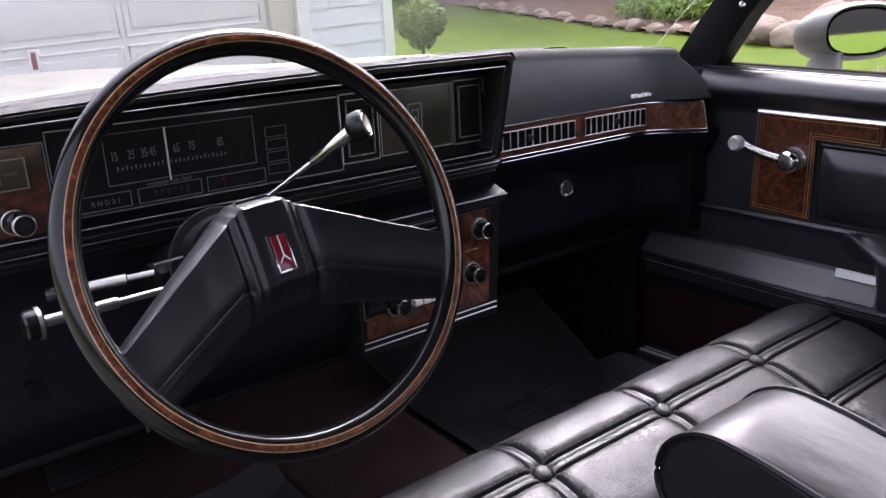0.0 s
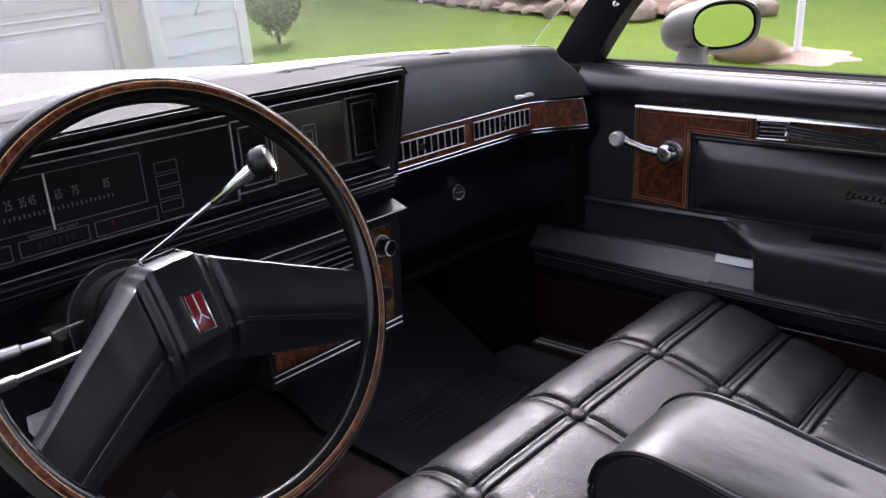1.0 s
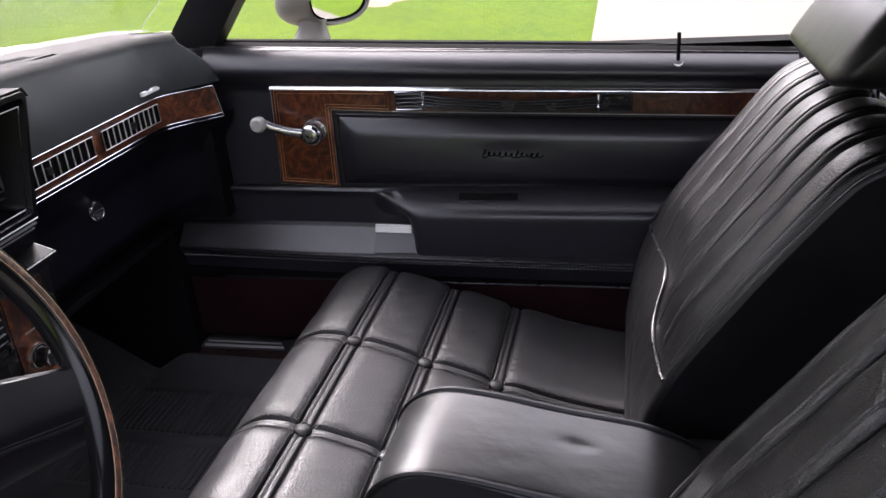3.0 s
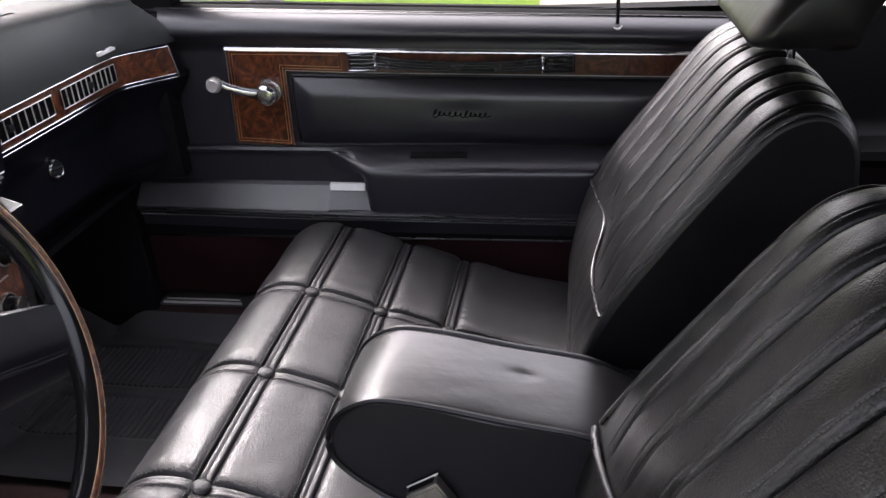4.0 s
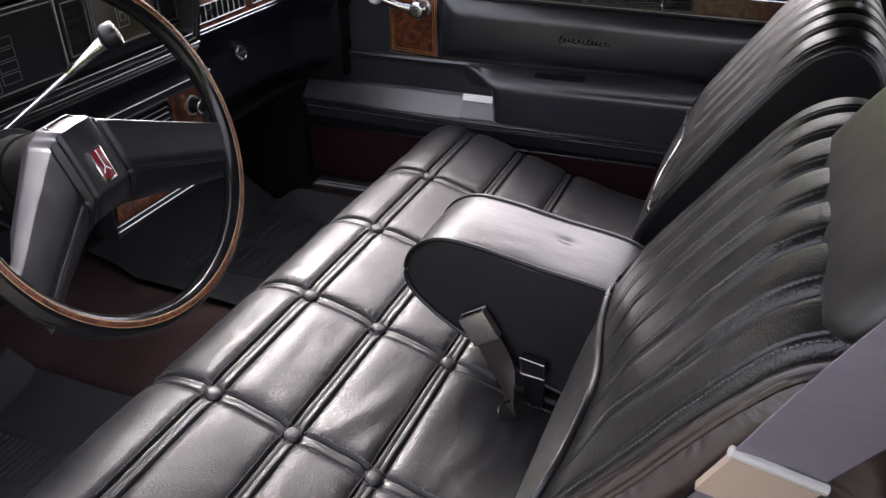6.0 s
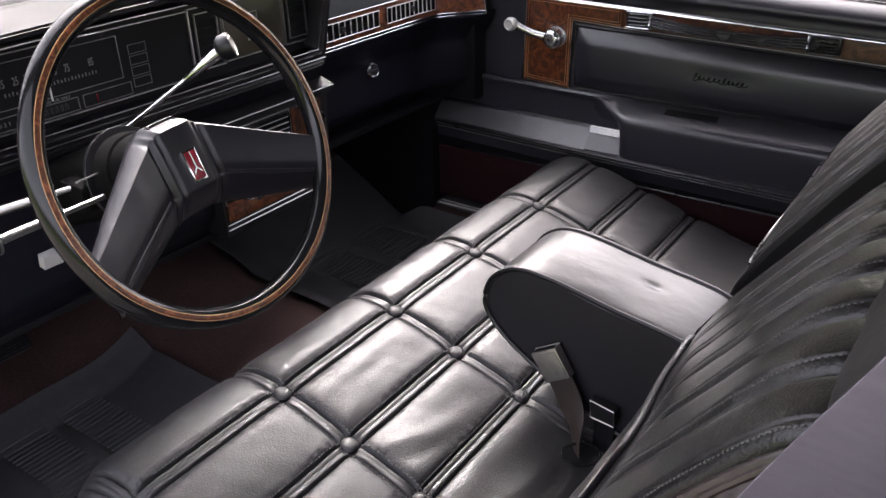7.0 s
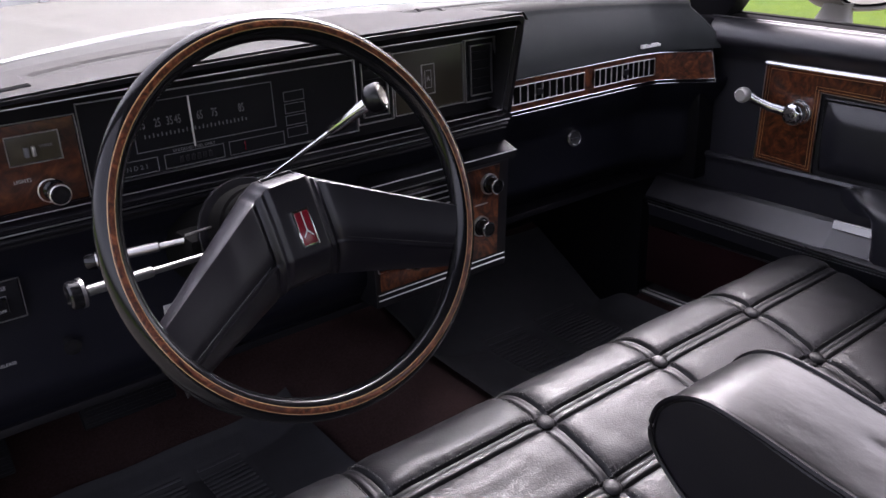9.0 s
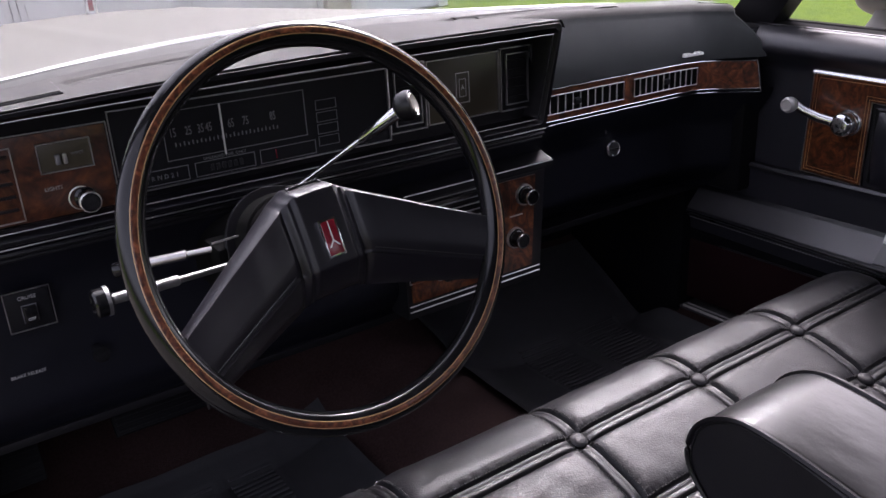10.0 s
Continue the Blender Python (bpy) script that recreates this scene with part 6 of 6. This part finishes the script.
def ground():
    bm = bmesh.new()
    rings, spokes = [0.0, 1, 2, 3, 4, 4.6, 5.2, 6, 7, 8, 9.5, 11, 13, 16, 20, 30, 60, 150, 500, 1500, 3500], 72
    vs = [[bm.verts.new(out(r * math.cos(2 * math.pi * k / spokes), r * math.sin(2 * math.pi * k / spokes), lawn_height(r * math.cos(2 * math.pi * k / spokes), r * math.sin(2 * math.pi * k / spokes)))) for k in range(spokes)] for r in rings[1:]]
    c = bm.verts.new(out(0, 0, 0))
    for k in range(spokes):
        bm.faces.new((c, vs[0][k], vs[0][(k + 1) % spokes]))
        for a, b in zip(vs, vs[1:]):
            bm.faces.new((a[k], b[k], b[(k + 1) % spokes], a[(k + 1) % spokes]))
    tagged(part("ground", bm, GRASS), "bright green mown lawn", "lawn", kind="structure")
    d = part("driveway", prism([out(-6, -30, 0.0), out(2.6, -30, 0.0), out(2.6, 6.15, 0.0), out(-6, 6.15, 0.0)], (0, 0, 0.03)), CONCRETE)
    tagged(d, "pale concrete driveway under the car", "driveway", kind="structure")
    d = part("path", prism([out(4.35, -9.0, 0.0), out(40, -9.0, 0.0), out(40, -0.20, 0.02), out(4.35, -0.20, 0.0)], (0, 0, 0.045)), CONCRETE)
    tagged(d, "pale concrete drive beside the lawn", "driveway", kind="structure")
    # blades on the lawn beside the car
    rnd = random.Random(7)
    bm = bmesh.new()
    for _ in range(42000):
        x, y = 4.0 + 8.0 * rnd.random() ** 1.4, -0.1 + 8.5 * rnd.random()
        z = lawn_height(x, y)
        a = rnd.random() * math.pi
        w, h = 0.003 + 0.003 * rnd.random(), 0.002 + 0.002 * rnd.random()
        dx, dy = w * math.cos(a), w * math.sin(a)
        lx, ly = (rnd.random() - 0.5) * 0.07, (rnd.random() - 0.5) * 0.07
        bm.faces.new([bm.verts.new(out(*p)) for p in ((x - dx, y - dy, z + 0.001), (x + dx, y + dy, z + 0.001), (x + lx, y + ly, z + h))])
    tagged(part("grass_blades", bm, GRASS_BLADE), "short green grass blades on the lawn", "grass", kind="stuff")


def garage():
    t = thing("garage", out(1, 6.3, 0), "white vinyl-sided garage with a white panelled door", "garage")
    Y = 6.2
    def ob(x0, x1, y0, y1, z0, z1, bev=0.0):
        return box(x0, x1, y0, y1, z0, z1, bev, m=OUT)
    part("wall", ob(3.15, 4.02, Y + 0.02, Y + 0.15, -0.1, 2.6), SIDING, t)
    part("side_wall", ob(3.92, 4.04, Y + 0.15, Y + 6.0, -0.1, 2.6), SIDING, t)
    part("lintel_wall", ob(-3.6, 3.15, Y + 0.02, Y + 0.15, 2.25, 2.6), SIDING, t)
    part("left_wall", ob(-5.2, -3.5, Y + 0.02, Y + 0.15, -0.1, 2.6), SIDING, t)
    for k in range(15):
        z = 0.02 + 0.172 * k
        bm = loft([[out(x, Y - 0.018, z), out(x, Y - 0.002, z + 0.172), out(x, Y + 0.02, z + 0.172), out(x, Y + 0.02, z)] for x in (3.16, 3.95)])
        part("siding_board", bm, SIDING, t, "white lapped siding board")
    part("corner_board", ob(3.95, 4.06, Y - 0.035, Y + 0.03, -0.05, 2.6, 0.006), TRIM_WHITE, t, "white corner board")
    part("door_casing", ob(3.03, 3.16, Y - 0.04, Y + 0.03, -0.05, 2.35, 0.008), TRIM_WHITE, t, "white door casing")
    part("door_jamb", ob(2.80, 3.04, Y + 0.03, Y + 0.16, -0.05, 2.3, 0.004), JAMB, t, "cream painted door jamb")
    dr = part("garage_door", ob(-3.5, 2.82, Y + 0.12, Y + 0.16, -0.02, 2.25), DOOR_WHITE, t, "white raised-panel garage door")
    for j in range(4):
        for i in range(5):
            x0, z0 = -3.36 + 1.23 * i, 0.10 + 0.54 * j
            bm = ob(x0 + 0.05, x0 + 1.13, Y + 0.105, Y + 0.125, z0 + 0.05, z0 + 0.41, 0.012)
            part("raised_panel", bm, DOOR_WHITE, dr)
            rim = [out(x, Y + 0.118, z) for x, z in ((x0, z0), (x0 + 1.18, z0), (x0 + 1.18, z0 + 0.46), (x0, z0 + 0.46))]
            part("panel_moulding", tube(rim, 0.012, 6, loop=True), DOOR_WHITE, dr)
    part("roof", loft([[out(-5.5, Y - 0.3, 2.6), out(4.3, Y - 0.3, 2.6), out(4.3, Y - 0.3, 2.72), out(-5.5, Y - 0.3, 2.72)], [out(-5.5, Y + 3.2, 3.5), out(4.3, Y + 3.2, 3.5), out(4.3, Y + 3.2, 3.62), out(-5.5, Y + 3.2, 3.62)]]), MULCH, t, "dark shingled roof")


def leaf_cloud(bm, rnd, centre, radius, n, size, shell=0.55, squash=(1, 1, 1), keep=None):
    for _ in range(n):
        d = Vector((rnd.gauss(0, 1), rnd.gauss(0, 1), rnd.gauss(0, 1))).normalized()
        r = radius * (shell + (1 - shell) * rnd.random() ** 0.5) * (1 + 0.10 * noise.noise(d * 3.0 + Vector(centre)))
        p = Vector((d.x * r * squash[0], d.y * r * squash[1], d.z * r * squash[2])) + Vector(centre)
        if keep and not keep(p):
            continue
        a = Vector((rnd.gauss(0, 1), rnd.gauss(0, 1), rnd.gauss(0, 1))).normalized()
        b = a.cross(d).normalized()
        s = size * (0.6 + 0.8 * rnd.random())
        q = [p + a * s, p + b * s * 0.45, p - a * s, p - b * s * 0.45]
        bm.faces.new([bm.verts.new(OUT @ v) for v in q])


def shrub():
    x, y = 4.98, 6.95
    t = thing("topiary_bush", out(x, y, 0), "round clipped green bush on a short trunk beside the garage", "bush")
    part("trunk", tube([out(x, y, -0.02), out(x + 0.01, y, 0.05), out(x, y + 0.01, 0.16)], [0.03, 0.024, 0.02], 8), BARK, t)
    bm = bmesh.new()
    for k in range(6):
        a = k * math.pi / 3
        tube([out(x, y, 0.10), out(x + 0.08 * math.cos(a), y + 0.08 * math.sin(a), 0.24), out(x + 0.16 * math.cos(a), y + 0.16 * math.sin(a), 0.40)], [0.014, 0.010, 0.005], 6, bm)
    part("limbs", bm, BARK, t)
    bm = bmesh.new()
    rnd = random.Random(3)
    leaf_cloud(bm, rnd, (x, y, 0.42), 0.29, 15000, 0.021, 0.3, (1, 1, 0.85))
    leaf_cloud(bm, rnd, (x, y, 0.24), 0.17, 1500, 0.018, 0.3, (1, 1, 1.0))
    part("crown", bm, LEAF, t, "dense small-leaved crown", sharp=180)


def rock(bm_seed, x, y, r, sx, sy, sz):
    rnd = random.Random(bm_seed)
    bm = bmesh.new()
    bmesh.ops.create_icosphere(bm, subdivisions=3, radius=1.0)
    off = Vector((rnd.random() * 50, rnd.random() * 50, rnd.random() * 50))
    for v in bm.verts:
        k = 1 + 0.28 * noise.noise(v.co * 1.1 + off) + 0.08 * noise.noise(v.co * 3 + off)
        v.co = OUT @ Vector((x + v.co.x * r * sx * k, y + v.co.y * r * sy * k, lawn_height(x, y) + r * sz * (0.55 + v.co.z * k)))
    return bm


def garden():
    bed = part("mulch_bed", grid(lambda u, v: out(7.5 + 0.36 * max(0.0, 12 * u - 1.7) + 3.5 * v, 3.4 + 12 * u, 0.05 + 0.2 * v + lawn_height(8, 8)), 30, 20), MULCH)
    tagged(bed, "grey-brown mulched garden bank", "garden bed", kind="structure")
    rnd = random.Random(11)
    spots_big = [(7.45, 4.25, 0.19), (7.42, 3.92, 0.20), (7.5, 4.62, 0.15), (7.62, 3.55, 0.13), (7.75, 3.15, 0.11), (7.95, 2.8, 0.12), (7.6, 5.1, 0.13), (8.9, 4.2, 0.2)]
    spots = spots_big + [(7.75 + 0.16 * k + 0.1 * math.sin(3 * k), 5.6 + 0.42 * k, 0.07 + 0.035 * rnd.random()) for k in range(16)]
    for k, (x, y, r) in enumerate(spots):
        ob = part("boulder", rock(k + 1, x, y, r, 1.15 + 0.4 * rnd.random(), 1.0 + 0.4 * rnd.random(), 0.75 + 0.3 * rnd.random()), STONE)
        tagged(ob, "rounded tan field boulder edging the garden bed", "boulder", "boulders edging the bed")
    # low green ground cover
    t = thing("ground_cover", out(9.3, 8.2, 0.1), "bright green low ground cover mound in the bed", "shrub")
    bm = bmesh.new()
    rnd = random.Random(5)
    for k in range(9):
        leaf_cloud(bm, rnd, (8.3 + 0.3 * rnd.random() + 0.09 * k, 5.6 + 0.22 * k, 0.20 + 0.08 * rnd.random()), 0.36, 700, 0.035, 0.3, (1, 1, 0.6), lambda p: p.z > 0.02)
    part("foliage", bm, LEAF_BRIGHT, t, "", 180)
    # dry ornamental grass round the lamp post
    t = thing("dry_grass_tuft", out(5.75, 1.95, 0), "dry tan ornamental grass tuft at the lamp post", "grass tuft")
    bm = bmesh.new()
    for _ in range(2600):
        a, r = rnd.random() * 2 * math.pi, 0.22 * rnd.random() ** 0.5
        b = Vector((5.72 + r * math.cos(a), 2.02 + 1.2 * r * math.sin(a), 0))
        tip = b + Vector((0.35 * (b.x - 5.72) + 0.06 * (rnd.random() - 0.5), 0.35 * (b.y - 2.02) + 0.06 * (rnd.random() - 0.5), 0.06 + 0.15 * (1 - (r / 0.23) ** 2) * (0.7 + 0.3 * rnd.random())))
        w = Vector((math.sin(a), -math.cos(a), 0)) * 0.004
        bm.faces.new([bm.verts.new(OUT @ p) for p in (b - w, b + w, tip)])
    part("foliage", bm, DRY, t, "", 180)
    def patch(u, v):
        a = 2 * math.pi * u
        r = (0.40 + 0.05 * math.sin(7 * a)) * v
        x, y = 5.92 + r * math.cos(a), 1.72 + 1.1 * r * math.sin(a)
        return out(x, y, lawn_height(x, y) + 0.045 * (1 - v * v) - 0.004 + 0.012 * noise.noise((x * 22, y * 22, 1)) * (1 - v))
    pb = part("gravel_patch", grid(patch, 48, 12), GRAVEL)
    tagged(pb, "pale pinkish gravel patch round the lamp post", "gravel", kind="structure")
    t = thing("lamp_post", out(5.95, 1.74, 0), "slim white lamp post standing in the lawn", "lamp post")
    part("post", tube([out(5.95, 1.74, -0.05), out(5.95, 1.74, 1.9)], 0.028, 12), TRIM_WHITE, t)
    part("lantern", lathe([(0.05, 1.9), (0.09, 1.95), (0.12, 2.2), (0.14, 2.22), (0.02, 2.34)], OUT @ Matrix.Translation((5.95, 1.74, 0)), 12), SEAL, t)
    # neighbour's house behind the bank
    t = thing("neighbour_house", out(16, 15, 0), "tan brick house behind the garden bank", "house")
    part("wall", box(11.2, 24, 9.4, 26, -0.2, 5.5, m=OUT), BRICK, t)
    w = part("window", box(11.14, 11.2, 10.6, 11.9, 0.75, 1.5, m=OUT), TRIM_WHITE, t)
    for k in range(2):
        part("pane", box(11.12, 11.15, 10.68 + 0.60 * k, 11.22 + 0.60 * k, 0.82, 1.43, m=OUT), PANE_DARK, w)
    part("roof", loft([[out(10.7, 8.9, 5.5), out(24.5, 8.9, 5.5), out(24.5, 26.5, 5.5), out(10.7, 26.5, 5.5)], [out(18, 12, 8.5), out(19, 12, 8.5), out(19, 22, 8.5), out(18, 22, 8.5)]]), MULCH, t)


def spruce(x, y, h, seed):
    t = thing("spruce_tree", out(x, y, 0), "dark green spruce with drooping branches beyond the lawn", "tree", "spruces beyond the lawn")
    part("trunk", tube([out(x, y, -0.1), out(x, y, h * 0.5), out(x, y, h)], [0.16, 0.10, 0.02], 8), BARK, t)
    rnd = random.Random(seed)
    bm = bmesh.new()
    for k in range(150):
        f = rnd.random() ** 0.8
        z = 0.15 * h + 0.85 * h * f
        ln = (1 - f) * h * 0.33 * (0.7 + 0.5 * rnd.random()) + 0.12
        a = rnd.random() * 2 * math.pi
        for j in range(26):
            g = rnd.random()
            p = Vector((x + ln * g * math.cos(a), y + ln * g * math.sin(a), z - 0.35 * ln * g * g))
            d = Vector((math.cos(a) + rnd.gauss(0, 0.7), math.sin(a) + rnd.gauss(0, 0.7), -0.3 + rnd.gauss(0, 0.3))).normalized()
            s = d.cross(Vector((rnd.gauss(0, 1), rnd.gauss(0, 1), rnd.gauss(0, 1)))).normalized()
            e = 0.10 + 0.10 * rnd.random()
            bm.faces.new([bm.verts.new(OUT @ q) for q in (p - s * 0.02, p + s * 0.02, p + d * e)])
    part("crown", bm, NEEDLES, t, "", 180)


def far_trees():
    rnd = random.Random(21)
    bm = bmesh.new()
    for k in range(46):
        a = 2 * math.pi * k / 46 + 0.1 * rnd.random()
        r = 34 + 12 * rnd.random()
        if -0.9 < a - math.pi / 2 < -0.2 or math.cos(a) < 0.25:
            continue
        for _ in range(3):
            leaf_cloud(bm, rnd, (r * math.cos(a) + rnd.gauss(0, 1), r * math.sin(a) + rnd.gauss(0, 1), 2.5 + 2.5 * rnd.random()), 2.6, 160, 0.5, 0.3)
    ob = part("far_woods", bm, LEAF, sharp=180)
    tagged(ob, "green line of trees round the gardens", "trees", kind="stuff")


floor_at = car_floor()
shell()
sill_plate()
bonnet()
windscreen()
dashboard()
steering_wheel()
pedals()
for wheel_x in (-0.74, 0.74):
    for wheel_y in (1.78, -1.28):
        road_wheel(wheel_x, wheel_y)
floor_mat("passenger_mat", 0.10, 0.645, 0.13, 0.80, [(0.28, 0.41, 0.28, 0.61), (0.435, 0.58, 0.28, 0.61)], "grey-black ribbed rubber mat in the passenger footwell", floor_at)
floor_mat("driver_mat", -0.66, -0.18, 0.15, 0.64, [(-0.51, -0.41, 0.39, 0.60), (-0.395, -0.30, 0.39, 0.60)], "grey-black ribbed rubber mat in the driver footwell", floor_at)
door()
bench_seat = bench()
seat_back(bench_seat, -0.578, -0.095, DRIVER_WELT, "pleated black grained vinyl backrest on the driver side")
seat_back(bench_seat, 0.090, 0.573, PASSENGER_WELT, "pleated black grained vinyl backrest on the passenger side")
head_restraint("driver_head_restraint", -0.57, -0.225, -0.656, 0.972, "smooth black vinyl head restraint on the driver backrest")
head_restraint("passenger_head_restraint", 0.195, 0.50, -0.630, 1.020, "smooth black vinyl head restraint on the passenger backrest")
armrest()
belts()
ground()
garage()
shrub()
garden()
spruce(11.5, 4.6, 5.5, 1)
spruce(12.2, 7.2, 6.0, 2)
spruce(10.8, 2.4, 5.0, 3)
far_trees()
